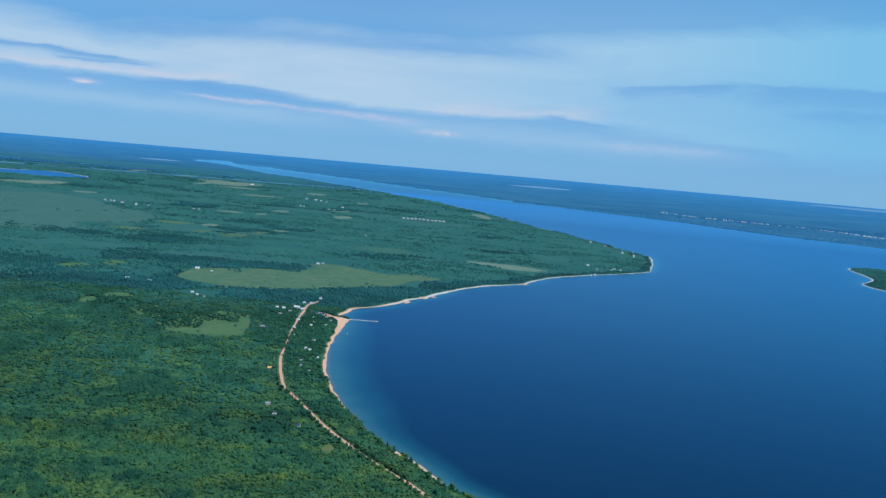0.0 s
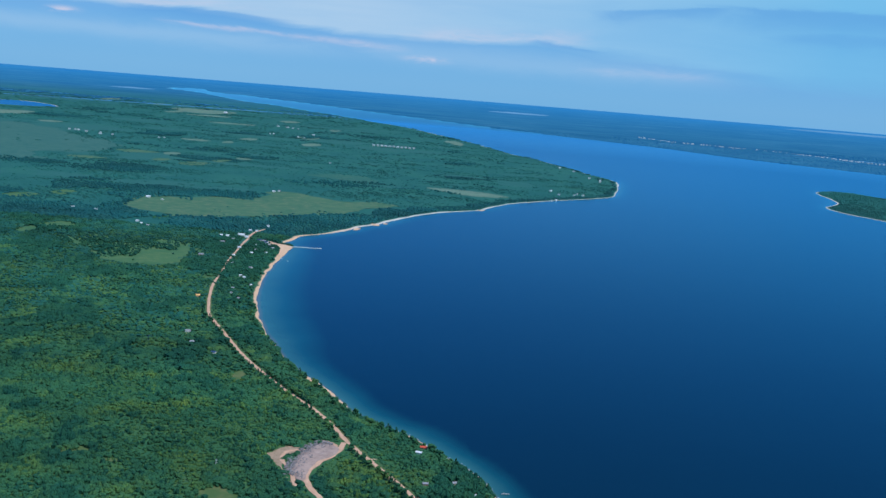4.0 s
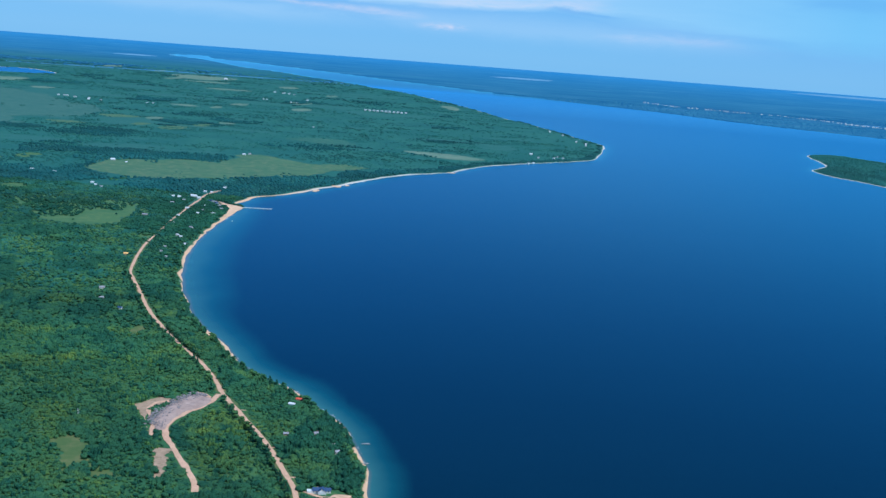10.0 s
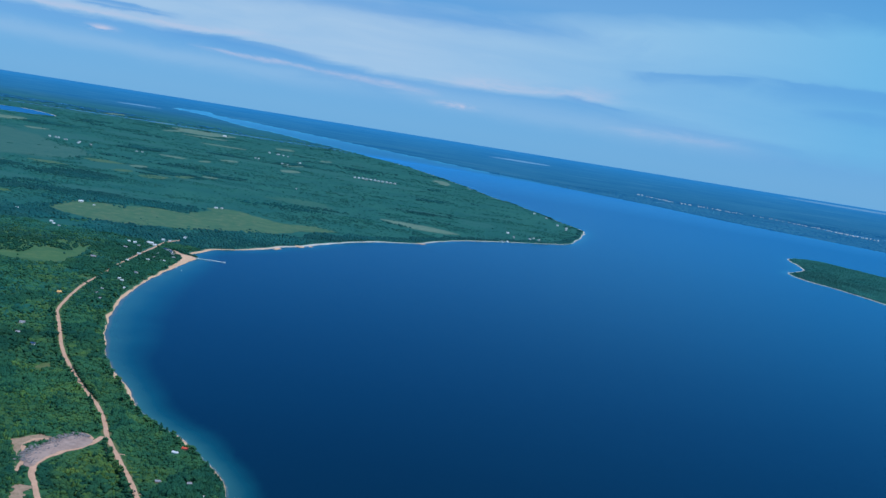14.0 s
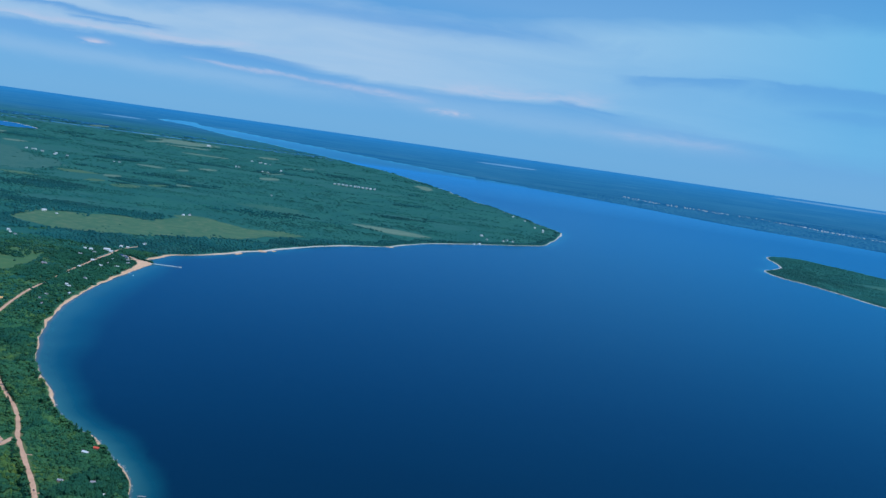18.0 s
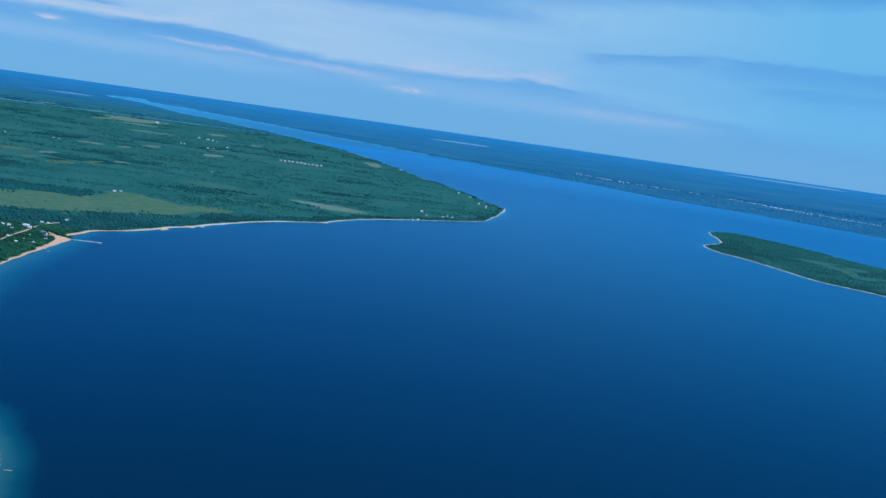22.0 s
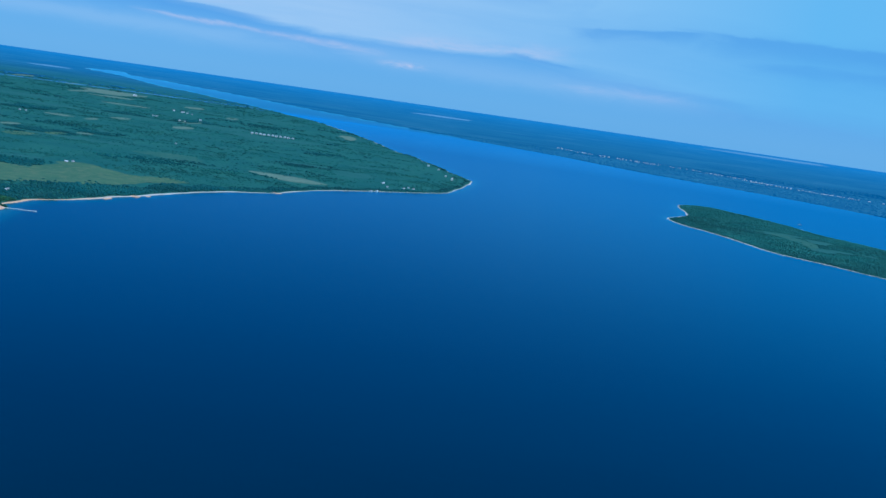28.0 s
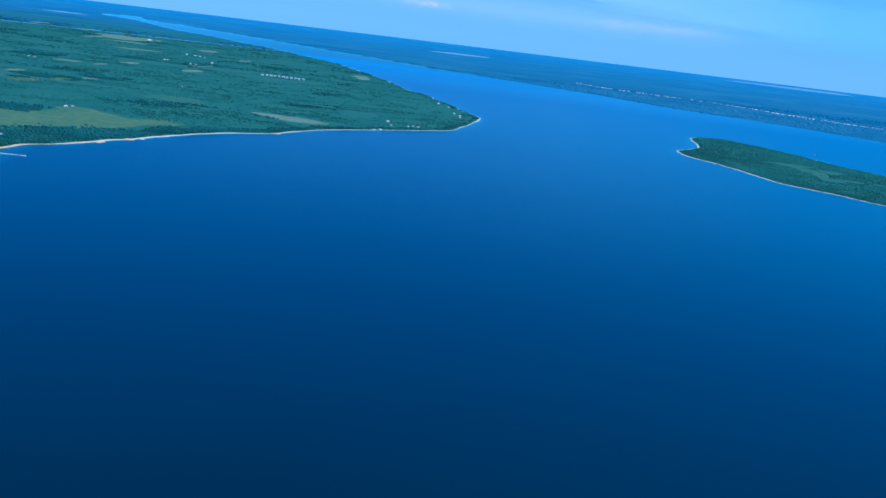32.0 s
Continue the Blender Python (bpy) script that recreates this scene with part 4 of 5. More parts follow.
def wooded(x, y):
    """Where trees stand: on land, clear of sand, roads, fields and houses."""
    ok = (sample(SHORE, x, y) > beach_width(x, y) + 0.5 + 0.001 * y) & (sample(RISE, x, y) > 0.05)
    ahead = np.maximum(y, 290)
    ok &= (x > -100 - 0.48 * ahead) & (x < 360 + 0.54 * ahead)
    for line, reach in ((SHORE_ROAD[:5], 1.0), (SHORE_ROAD[4:12], 2.2), (SHORE_ROAD[11:13], 1.3), (SHORE_ROAD[12:], 2.0), (QUARRY_ROAD, 2.4), (PIT_ARM, 1.4), (TOWN_ROAD, 3.5), (PIER_ROAD, 3.5)):
        ok &= ~near_line(x, y, line, reach)
    fringe = grain(x, y, 9 + 0.018 * y, 3, 71.0) > np.where(np.abs(y - 860) < 80, -0.22, np.where(y < 420, 0.12, 0.34))
    for outline in CLEARED:
        p = np.array(outline)
        box = (x > p[:, 0].min() - 2) & (x < p[:, 0].max() + 2) & (y > p[:, 1].min() - 2) & (y < p[:, 1].max() + 2)
        inside = np.zeros(x.shape, bool)
        inside[box] = signed(x[box], y[box], p) > -0.5
        ok &= ~inside | (hashed(np.floor(x * 3), np.floor(y * 3), 6.0) < np.where(fringe & (outline not in (PIT_APRON, PIT_BANK, QUARRY, PIER_BEACH, GRAVEL_YARD, POINT_FIELD)), 0.45, 0.006))
    ok &= farmed(x, y) < 0.5
    for hx, hy, hr in HOUSES:
        ok &= np.hypot(x - hx, y - hy) > hr
    return ok


def scatter(step, y0, y1, seed, far=False):
    """A jittered grid of places between two distances."""
    rng = np.random.default_rng(seed)
    xs = np.arange(-150 - 0.53 * y1, 380 + 0.55 * y1, step)
    ys = np.arange(y0, y1, step)
    x, y = [v.ravel() for v in np.meshgrid(xs, ys)]
    x = x + rng.uniform(-0.5, 0.5, x.size) * step
    y = y + rng.uniform(-0.5, 0.5, y.size) * step
    ok = (x > -140 - 0.53 * y) & (x < 370 + 0.55 * y)
    x, y = x[ok], y[ok]
    ok = wooded(x, y)
    return x[ok], y[ok], rng


stand_of = lambda x, y: grain(x, y * 0.62, 9 + 0.011 * y, 3, 33.0)  # high where the trees stand close and tall


def woods(name, label, x, y, seed, step, radius, tall, mat, lumps=1):
    """Very many crowns as one mesh; each is one lumpy dome, or a cluster of them, of its own size, lean and outline."""
    rng = np.random.default_rng(seed)
    if len(x) == 0:
        return None
    near = y.max() < 1000
    tame = np.where(near_line(x, y, SHORE_ROAD[13:], 5.0) | near_line(x, y, SHORE_ROAD[:10], 4.0) | near_line(x, y, QUARRY_ROAD, 7.0) | near_line(x, y, PIT_ARM, 5.0), 0.5, 1.0)
    for hx, hy, hr in HOUSES:
        tame = np.where(np.hypot(x - hx, y - hy + 3) < hr + 3, 0.75, tame)
    low = 0.55 + 0.45 * np.clip(0.5 + 1.2 * (stand_of(x, y) if near else grain(x, y, 14 + y.mean() * 0.03, 3, 21.0)), 0, 1)
    low = low * (0.78 + 0.5 * np.clip(0.5 + grain(x, y, step * 3.2, 2, 23.0), 0, 1))
    size = radius * np.exp(rng.normal(-0.05, 0.28 if near else 0.16, len(x))) * low
    high = tall * rng.uniform(0.75, 1.3, len(x)) * low * tame
    z0 = np.maximum(sample(RISE, x, y), 0)
    if lumps > 1:  # each crown becomes a few lesser domes round its middle
        a = rng.uniform(0, 2 * np.pi, (len(x), 1)) + np.arange(lumps) * 2 * np.pi / lumps + rng.uniform(-0.5, 0.5, (len(x), lumps))
        out = size[:, None] * rng.uniform(0.30, 0.62, (len(x), lumps))
        x, y = (x[:, None] + out * np.cos(a)).ravel(), (y[:, None] + out * np.sin(a)).ravel()
        size = (size[:, None] * rng.uniform(0.48, 0.82, (1, lumps)) * rng.uniform(0.8, 1.2, (len(z0), lumps))).ravel()
        high = (high[:, None] * rng.uniform(0.62, 1.08, (len(z0), lumps))).ravel()
        z0 = np.repeat(z0, lumps)
    n = len(x)
    co, faces = ball(1, True)
    lx, ly, lz, squeeze = lay(x, y)
    size, high = size * squeeze ** 0.5, high * squeeze
    turn = rng.uniform(0, 2 * np.pi, n)
    ragged = 0.28 if near else 0.16
    v = co[None] * rng.uniform(1 - ragged, 1 + ragged, (n, len(co)))[..., None]
    c, s = np.cos(turn)[:, None], np.sin(turn)[:, None]
    vx = (v[..., 0] * c - v[..., 1] * s) * size[:, None]
    vy = (v[..., 0] * s + v[..., 1] * c) * size[:, None] * rng.uniform(0.8, 1.2, n)[:, None]
    vz = (v[..., 2] * 0.55 + 0.5) * high[:, None]
    out = np.stack([lx[:, None] + vx, ly[:, None] + vy, (lz + z0)[:, None] + vz], -1).reshape(-1, 3)
    f = (faces[None] + (np.arange(n) * len(co))[:, None, None]).reshape(-1, 3)
    return tagged(new(name, mesh_of(name, out, f, mat, not near)), label, "forest", kind="stuff")


shore_strip = lambda x, y: (np.abs(y - 860) < 210) & (sample(SHORE, x, y) < 34) & (hashed(np.floor(x * 0.5), np.floor(y * 0.5), 12.0) < 0.5)
# dark groves further out: x, y, half width, half depth
GROVES = [(-361, 1288, 66, 42), (-340, 1077, 32, 80), (-274, 1282, 36, 40), (-457, 1244, 16, 30), (-275, 867, 12, 16), (-343, 944, 15, 24), (-335, 839, 30, 18), (-439, 1778, 80, 60), (-355, 1929, 52, 60), (-586, 1524, 36, 28),
          (-631, 2349, 50, 60), (-350, 1024, 30, 34), (-234, 1046, 60, 60), (-160, 1100, 50, 60), (-653, 2403, 62, 50), (-501, 2592, 50, 80), (-349, 2653, 46, 130), (-1019, 2795, 90, 80)]


def grove(x, y):
    """Over 0 in the dark stands of the country behind the bay, and in the belt of trees along its shore."""
    out = grain(x * 0.55, y, 55 + 0.02 * y, 4, 33.0) - np.interp(y, [1000, 1300, 1700, 2200, 3200], [0.02, 0.20, 0.28, 0.30, 0.34]) - 0.22 * np.clip((x + 160) / 120, 0, 1)
    rough = 0.9 * grain(x, y, 22, 3, 35.0)
    for gx, gy, rx, ry in GROVES:
        out = np.maximum(out, 1 - ((x - gx) / rx) ** 2 - ((y - gy) / ry) ** 2 + rough)
    return np.maximum(out, np.interp(y, [950, 1250, 1600, 2000], [58, 34, 16, 9]) * (1 + rough) - sample(SHORE, x, y))


dark_stand = lambda x, y: np.where(y > 1000, (hashed(np.floor(x * 3), np.floor(y * 3), 14.0) < 0.06 + 2.4 * grove(x, y)) & (x < 500), (stand_of(x, y) > np.interp(y, [350, 700, 1000], [0.30, 0.31, 0.26])) & (open_spots(x, y) < 0.25) | ((y > 780) & (grove(x, y) > 0.25))) | shore_strip(x, y)
lone_pine = lambda x, y: (y < 1000) & (hashed(np.floor(x * 0.7), np.floor(y * 0.7), 8.0) < 0.07)
inland = lambda x, y: np.clip((sample(SHORE, x, y) - 30) / 8, 0, 1)
open_spots = lambda x, y: 0.75 * np.exp(-((x + 42) / 13) ** 2 - ((y - 395) / 26) ** 2) + 0.35 * np.exp(-((x + 110) / 30) ** 2 - ((y - 480) / 22) ** 2) + 0.6 * np.exp(-((x + 84) / 8) ** 2 - ((y - 422) / 12) ** 2)
thin = lambda x, y: inland(x, y) * np.interp(stand_of(x, y), [-0.5, -0.3, -0.1, 0.08], [0.72, 0.52, 0.24, 0.04]) * np.interp(y, [500, 1100], [1.0, 0.7]) + open_spots(x, y)
home = lambda x, y: distant(x, y) < 0.08 + 0.8 * hashed(np.floor(x * 0.2), np.floor(y * 0.2), 2.0)
sparse = lambda x, y: np.where((y < 1000) | (x > 500), 0.0, np.interp(grain(x * 0.6, y, 46, 3, 37.0), [-0.1, 0.4], [0.975, 0.60]))
# further out, more crowns get the green with haze painted into it
haze_share = lambda x, y: hashed(np.floor(x), np.floor(y), 4.0) < np.clip((y - 560 + 200 * grain(x, y, 70, 3, 61.0)) / 440, 0, 1)
# step, from, to, crown radius, height, domes to a crown
WOODS = [(5.5, -260, 290, 3.6, 2.4, 1), (1.62, 290, 520, 1.28, 1.9, 3), (2.1, 520, 1000, 1.7, 1.8, 1), (3.4, 1000, 1900, 2.4, 1.6, 1), (5.4, 1900, 2800, 3.8, 1.8, 1), (10.5, 2800, 4300, 7.0, 2.2, 1)]
for k, (step, y0, y1, radius, tall, lumps) in enumerate(WOODS):
    x, y, _ = scatter(step, y0, y1, 100 + k)
    ok = home(x, y)
    x, y = x[ok], y[ok]
    dark = dark_stand(x, y) | lone_pine(x, y)
    leafy = ~dark & (hashed(np.floor(x * 4), np.floor(y * 4), 9.0) > sparse(x, y)) & (hashed(np.floor(x * 5), np.floor(y * 5), 3.0) > thin(x, y))
    hazed = haze_share(x, y)
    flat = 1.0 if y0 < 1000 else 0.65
    for label, ok, mat, wide, up in (("dense green broadleaf forest covering the shore land", leafy & ~hazed, LEAF, 1.0, flat), ("blue-green forest further along the shore, tinted for distance haze", leafy & hazed, PART_HAZED if y0 < 1000 else COOL, 1.0, flat),
                                     ("darker stands of conifers within the forest", dark, PINE if y0 < 1000 else HAZED_PINE, 0.9, 1.25)):
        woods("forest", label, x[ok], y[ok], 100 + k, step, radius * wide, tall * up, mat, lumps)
for step, y0, y1, size in ((1.5, 290, 520, 0.78), (2.3, 520, 1000, 1.15)):
    x, y, _ = scatter(step, y0, y1, 400)
    ok = hashed(np.floor(x * 5), np.floor(y * 5), 7.0) < thin(x, y) * 1.1 + 0.04
    woods("scrub", "low yellow-green scrub between the trees", x[ok], y[ok], 400, step, size, 0.75, BUSH)
x, y, _ = scatter(1.9, 290, 520, 500)
ok = hashed(np.floor(x * 5), np.floor(y * 5), 15.0) < np.clip((open_spots(x, y) - 0.12) * 1.1, 0, 0.7) + 0.35 * (grain(x, y * 0.6, 16, 3, 91.0) > 0.42) * inland(x, y)
woods("forest", "young yellow-green aspens in loose groups", x[ok], y[ok], 500, 1.9, 1.15, 1.9, ASPEN, 2)
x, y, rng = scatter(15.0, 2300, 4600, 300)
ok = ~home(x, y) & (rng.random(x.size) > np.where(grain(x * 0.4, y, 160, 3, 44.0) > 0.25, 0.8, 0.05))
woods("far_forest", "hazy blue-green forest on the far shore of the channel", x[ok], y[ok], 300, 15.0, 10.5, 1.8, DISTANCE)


# ---- buildings ----
PAINT = {
    "white": plain("white_painted_wood", (0.70, 0.68, 0.64), 0.6, 0.15, 3.0),
    "timber": plain("weathered_timber", (0.36, 0.25, 0.16), 0.8, 0.3, 5.0),
}
ROOFS = {
    "red": plain("red_metal_roof", (0.62, 0.10, 0.05), 0.5, 0.2, 3.0),
    "orange": plain("orange_roof", (0.78, 0.42, 0.14), 0.6, 0.2, 3.0),
    "blue": plain("blue_shingle_roof", (0.035, 0.070, 0.150), 0.7, 0.25, 4.0),
    "slate": plain("grey_shingle_roof", (0.30, 0.29, 0.30), 0.8, 0.25, 4.0),
    "white": plain("pale_metal_roof", (0.64, 0.64, 0.63), 0.5, 0.15, 3.0),
}
PANE = plain("dark_window_pane", (0.03, 0.04, 0.05), 0.08, 0.2, 2.0)
TRIM = plain("pale_trim", (0.72, 0.70, 0.66), 0.6, 0.1, 4.0)
DOOR = plain("brown_door_paint", (0.22, 0.12, 0.08), 0.6, 0.2, 4.0)
BRICK = plain("chimney_masonry", (0.34, 0.20, 0.15), 0.9, 0.3, 9.0)
STONE = plain("pale_stone", (0.84, 0.78, 0.70), 0.9, 0.2, 2.5)
ROCK = plain("grey_boulders", (0.24, 0.21, 0.20), 0.9, 0.35, 1.5)
BARK = plain("tree_bark", (0.14, 0.10, 0.07), 0.95, 0.35, 5.0)
DECK = plain("grey_dock_planks", (0.46, 0.41, 0.35), 0.85, 0.25, 4.0)
HULL = plain("white_boat_hull", (0.82, 0.82, 0.80), 0.25, 0.06, 2.0)


def part(name, bm, mat, parent, label=""):
    """Link a bmesh as one mesh object under a thing or a part."""
    me = bpy.data.meshes.new(name)
    bm.to_mesh(me)
    bm.free()
    me.materials.append(mat)
    ob = new(name, me)
    ob.parent = parent
    return tagged(ob, label)


def boxed(*boxes):
    """A bmesh of boxes: centre and size."""
    bm = bmesh.new()
    for (cx, cy, cz), (sx, sy, sz) in boxes:
        bmesh.ops.create_cube(bm, size=1.0, matrix=Matrix.Translation((cx, cy, cz)) @ Matrix.Diagonal((sx, sy, sz, 1)))
    return bm


def gable(w, d, h, pitch):
    """Walls with a gable at each short end."""
    bm = bmesh.new()
    top = h + d * 0.5 * pitch
    ring = []
    for x in (-w / 2, w / 2):
        ring.append([bm.verts.new(p) for p in ((x, -d / 2, -0.4), (x, d / 2, -0.4), (x, d / 2, h), (x, 0, top), (x, -d / 2, h))])
    a, b = ring
    bm.faces.new(a[::-1]), bm.faces.new(b)
    for i in range(5):
        j = (i + 1) % 5
        bm.faces.new((a[i], a[j], b[j], b[i]))
    bmesh.ops.recalc_face_normals(bm, faces=bm.faces)
    return bm


def roof_slab(w, d, h, pitch, over_hang, thick):
    """Two roof planes with thickness and overhang, meeting at the ridge."""
    bm = bmesh.new()
    half, x = d / 2 + over_hang, w / 2 + over_hang
    low, top = h - over_hang * pitch, h + d * 0.5 * pitch
    lo = [(-half, low), (0, top), (half, low)]
    outer = [[bm.verts.new((sx, y, z + thick)) for y, z in lo] for sx in (-x, x)]
    inner = [[bm.verts.new((sx, y, z + 0.004)) for y, z in lo] for sx in (-x, x)]
    for i in range(2):
        bm.faces.new((outer[0][i], outer[1][i], outer[1][i + 1], outer[0][i + 1]))
        bm.faces.new((inner[0][i + 1], inner[1][i + 1], inner[1][i], inner[0][i]))
        for s in range(2):
            bm.faces.new((outer[s][i], outer[s][i + 1], inner[s][i + 1], inner[s][i]))
    for i in (0, 2):
        bm.faces.new((outer[0][i], inner[0][i], inner[1][i], outer[1][i]))
    bmesh.ops.recalc_face_normals(bm, faces=bm.faces)
    return bm


def stand(x, y, turn=0.0, lift=0.0):
    """The pose of a thing on the land."""
    p = over(np.array([x]), np.array([y]), lift)[0]
    return pose(*p, 0, 0, turn)


WORDS = {"red": "red metal", "orange": "orange", "blue": "blue shingle", "slate": "grey shingle", "white": "pale"}


def house(x, y, w, d, h, turn, roof, walls, place, group):
    top = tagged(new("house"), f"{'white' if walls == 'white' else 'timber'} house, {WORDS[roof]} roof, {place}", "house", group)
    pitch = 0.62
    wall = part("wall", gable(w, d, h, pitch), PAINT[walls], top)
    slab = part("roof", roof_slab(w, d, h, pitch, 0.12, 0.07), ROOFS[roof], top, f"{WORDS[roof]} roof")
    if w < 4.5 and int(abs(x) + abs(y)) % 2:
        part("chimney", boxed(((w * 0.2, d * 0.12, h + d * 0.5 * pitch), (0.2, 0.2, 0.5))), BRICK, slab, "brick chimney")
    for side in (-1, 1):
        face = side * (d / 2 + 0.006)
        spots = (-0.32, 0.0, 0.32) if w > 3 else (-0.28, 0.28)
        for k, u in enumerate(spots):
            if side < 0 and k == 1:
                part("door", boxed(((u * w, face, h * 0.34), (0.20, 0.03, h * 0.68))), DOOR, top, "brown wooden door")
                continue
            window = part("window", boxed(((u * w, face, h * 0.56), (0.34, 0.03, h * 0.36))), TRIM, top)
            part("pane", boxed(((u * w, face + side * 0.014, h * 0.56), (0.28, 0.012, h * 0.30))), PANE, window)
    for side in (-1, 1):
        window = part("window", boxed(((side * (w / 2 + 0.006), 0, h * 0.6), (0.03, 0.34, h * 0.36))), TRIM, top)
        part("pane", boxed(((side * (w / 2 + 0.020), 0, h * 0.6), (0.012, 0.28, h * 0.30))), PANE, window)
    top.matrix_world = stand(x, y, turn)
    return top


for plan, place, group in ((NEAR_HOUSES, "among the shore trees", "houses on the near shore"), (ROAD_HOUSES, "in the woods by the dirt road", "houses by the dirt road"),
                           (VILLAGE_HOUSES, "in the village by the pier", "village houses"), (BEACH_HOUSES, "between the road and the beach", "houses behind the beach"),
                           (FARM_HOUSES, "beside the wide meadow", "farm buildings"), (POINT_HOUSES, "among trees on the point", "houses on the point"),
                           (FAR_HOUSES, "far off in the woods", "distant farms")):
    for h in plan:
        house(*h, place, group)

# the villa with a blue roof on the near beach
villa = tagged(new("villa"), "white villa with blue cross-gabled roofs above the beach", "house")
for dx, dy, w, d, h, turned in ((-0.4, 0.0, 4.6, 2.2, 1.0, 0), (0.5, -0.9, 2.0, 2.6, 1.15, 90), (2.2, 0.5, 2.4, 1.9, 0.9, 0)):
    m = pose(dx, dy, 0, 0, 0, turned)
    for name, bm, mat in (("wall", gable(w, d, h, 0.7), PAINT["white"]), ("roof", roof_slab(w, d, h, 0.7, 0.14, 0.08), ROOFS["blue"])):
        bm.transform(m)
        part(name, bm, mat, villa)
for dx, dy in ((-2.2, -1.13), (-1.4, -1.13), (1.9, -0.48), (2.6, -0.48), (-2.0, 1.13), (-0.8, 1.13)):
    window = part("window", boxed(((dx, dy, 0.58), (0.4, 0.04, 0.42))), TRIM, villa)
    part("pane", boxed(((dx, dy + math.copysign(0.018, dy), 0.58), (0.33, 0.012, 0.35))), PANE, window)
part("door", boxed(((-0.55, -1.12, 0.38), (0.26, 0.04, 0.74))), DOOR, villa, "brown wooden door")
part("chimney", boxed(((-1.2, 0.3, 1.7), (0.26, 0.26, 0.7))), BRICK, villa, "brick chimney")
part("garage", boxed(((-3.6, -0.3, 0.35), (1.8, 1.8, 1.0))), PAINT["white"], villa, "flat-roofed white garage")
villa.matrix_world = stand(2, 342, 6)
VILLA_YARD = [(5, 338), (8, 342), (13, 342), (16, 338), (13, 335), (8, 334)]
VILLA_DRIVE = [(-6, 344), (-4, 342), (-1, 340), (3, 338), (7, 338)]
patch("yard", VILLA_YARD, DIRT, 0.14, "bare sandy yard between the villa and the beach", "yard", 0.6, 0.8, 3.0)
ribbon("driveway", VILLA_DRIVE, 1.4, DIRT, 0.13, "sandy driveway from the road to the villa", "driveway", 6, 0.3, 8.0)
HOUSE_TRACK = [(-163, 589), (-160, 596), (-157, 602), (-152, 605), (-148, 612)]
PIT_SPUR = [(-60, 381), (-56, 382), (-52, 384)]
ribbon("driveway", HOUSE_TRACK, 1.3, DIRT, 0.13, "short sandy drive beside a white house", "driveway", 6, 0.4, 9.0)
ribbon("driveway", PIT_SPUR, 0.8, DIRT, 0.13, "narrow sandy spur off the quarry track", "track", 6, 0.4, 10.0)

# long white sheds in a row, far off in the woods
first = None
for k in range(11):
    x, y = -189 + 9.4 * k, 2538 + (k % 3) * 4
    if first is None:
        first = tagged(new("shed"), "long white farm shed with a low gable roof, far off", "shed", "row of white sheds")
        part("wall", gable(4.8, 4.0, 2.4, 0.4), PAINT["white"], first)
        part("roof", roof_slab(4.8, 4.0, 2.4, 0.4, 0.3, 0.2), ROOFS["white"], first)
        part("door", boxed(((0, -2.02, 0.9), (1.3, 0.05, 1.8))), DOOR, first)
        first.matrix_world = stand(x, y, 4)
    else:
        copy_thing(first, stand(x, y, 4 + (k * 37) % 11 - 5))

# the line of white houses along the far shore
FAR_ROW = [(805, 4750), (886, 4500), (1030, 4440), (1148, 4350), (1262, 4320), (1330, 4240), (1407, 4121), (1462, 3960), (1567, 3840), (1658, 3742), (1797, 3655)]
row = smooth_line(FAR_ROW, 8)
rng = np.random.default_rng(77)
first = None
for x, y in row:
    for _ in range(rng.integers(1, 4)):
        px, py = x + rng.uniform(-14, 14), y + rng.uniform(-22, 22)
        s = float(lay(np.array([px]), np.array([py]))[3][0])
        m = stand(px, py, rng.uniform(-25, 25)) @ Matrix.Diagonal((s, s, s, 1))
        if first is None:
            first = tagged(new("far_house"), "tiny white house in a row along the far shore", "house", "houses along the far shore")
            part("wall", gable(4.6, 4, 2.6, 0.5), PAINT["white"], first)
            part("roof", roof_slab(4.6, 4, 2.6, 0.5, 0.3, 0.2), ROOFS["white"], first)
            part("window", boxed(((-1.2, -2.02, 1.5), (1.0, 0.1, 1.0))), PANE, first)
            part("window", boxed(((1.2, -2.02, 1.5), (1.0, 0.1, 1.0))), PANE, first)
            first.matrix_world = m
        else:
            made = copy_thing(first, stand(px, py, rng.uniform(-25, 25)))
            made.scale = (s * rng.uniform(0.5, 1.15), s * 0.9, s * 0.95)

# ---- pier, docks, boats ----
pier = tagged(new("pier"), "long pale pier running out from the beach into the lake", "pier")
length, bend = 29.0, 0.0
part("deck", boxed(((length / 2, 0, 0.30), (length, 1.3, 0.16))), STONE, pier, "pale stone deck")
part("end_platform", boxed(((length + 0.6, 0, 0.32), (2.0, 1.7, 0.24))), STONE, pier)
for k in range(12):
    part("pile", boxed(((1.2 + k * 2.5, 0, -0.9), (0.35, 0.85, 2.3))), DECK, pier)
for k in range(10):
    part("post", boxed(((2 + k * 2.9, 0.4, 0.55), (0.10, 0.10, 0.40))), DECK, pier)
pier.matrix_world = pose(-154, 949, 0, 0, 0, 7)


def dock(x, y, turn, long):
    top = tagged(new("dock"), "small wooden dock standing in the shallows", "dock", "docks along the shore")
    for k in range(int(long / 0.3)):
        part("plank", boxed(((k * 0.3 + 0.15, 0, 0.26), (0.27, 0.55, 0.05))), DECK, top)
    for k in range(int(long / 0.9) + 1):
        for side in (-0.24, 0.24):
            part("pile", boxed(((k * 0.9, side, -0.3), (0.07, 0.07, 1.2))), DECK, top)
    top.matrix_world = pose(x, y, 0, 0, 0, turn)


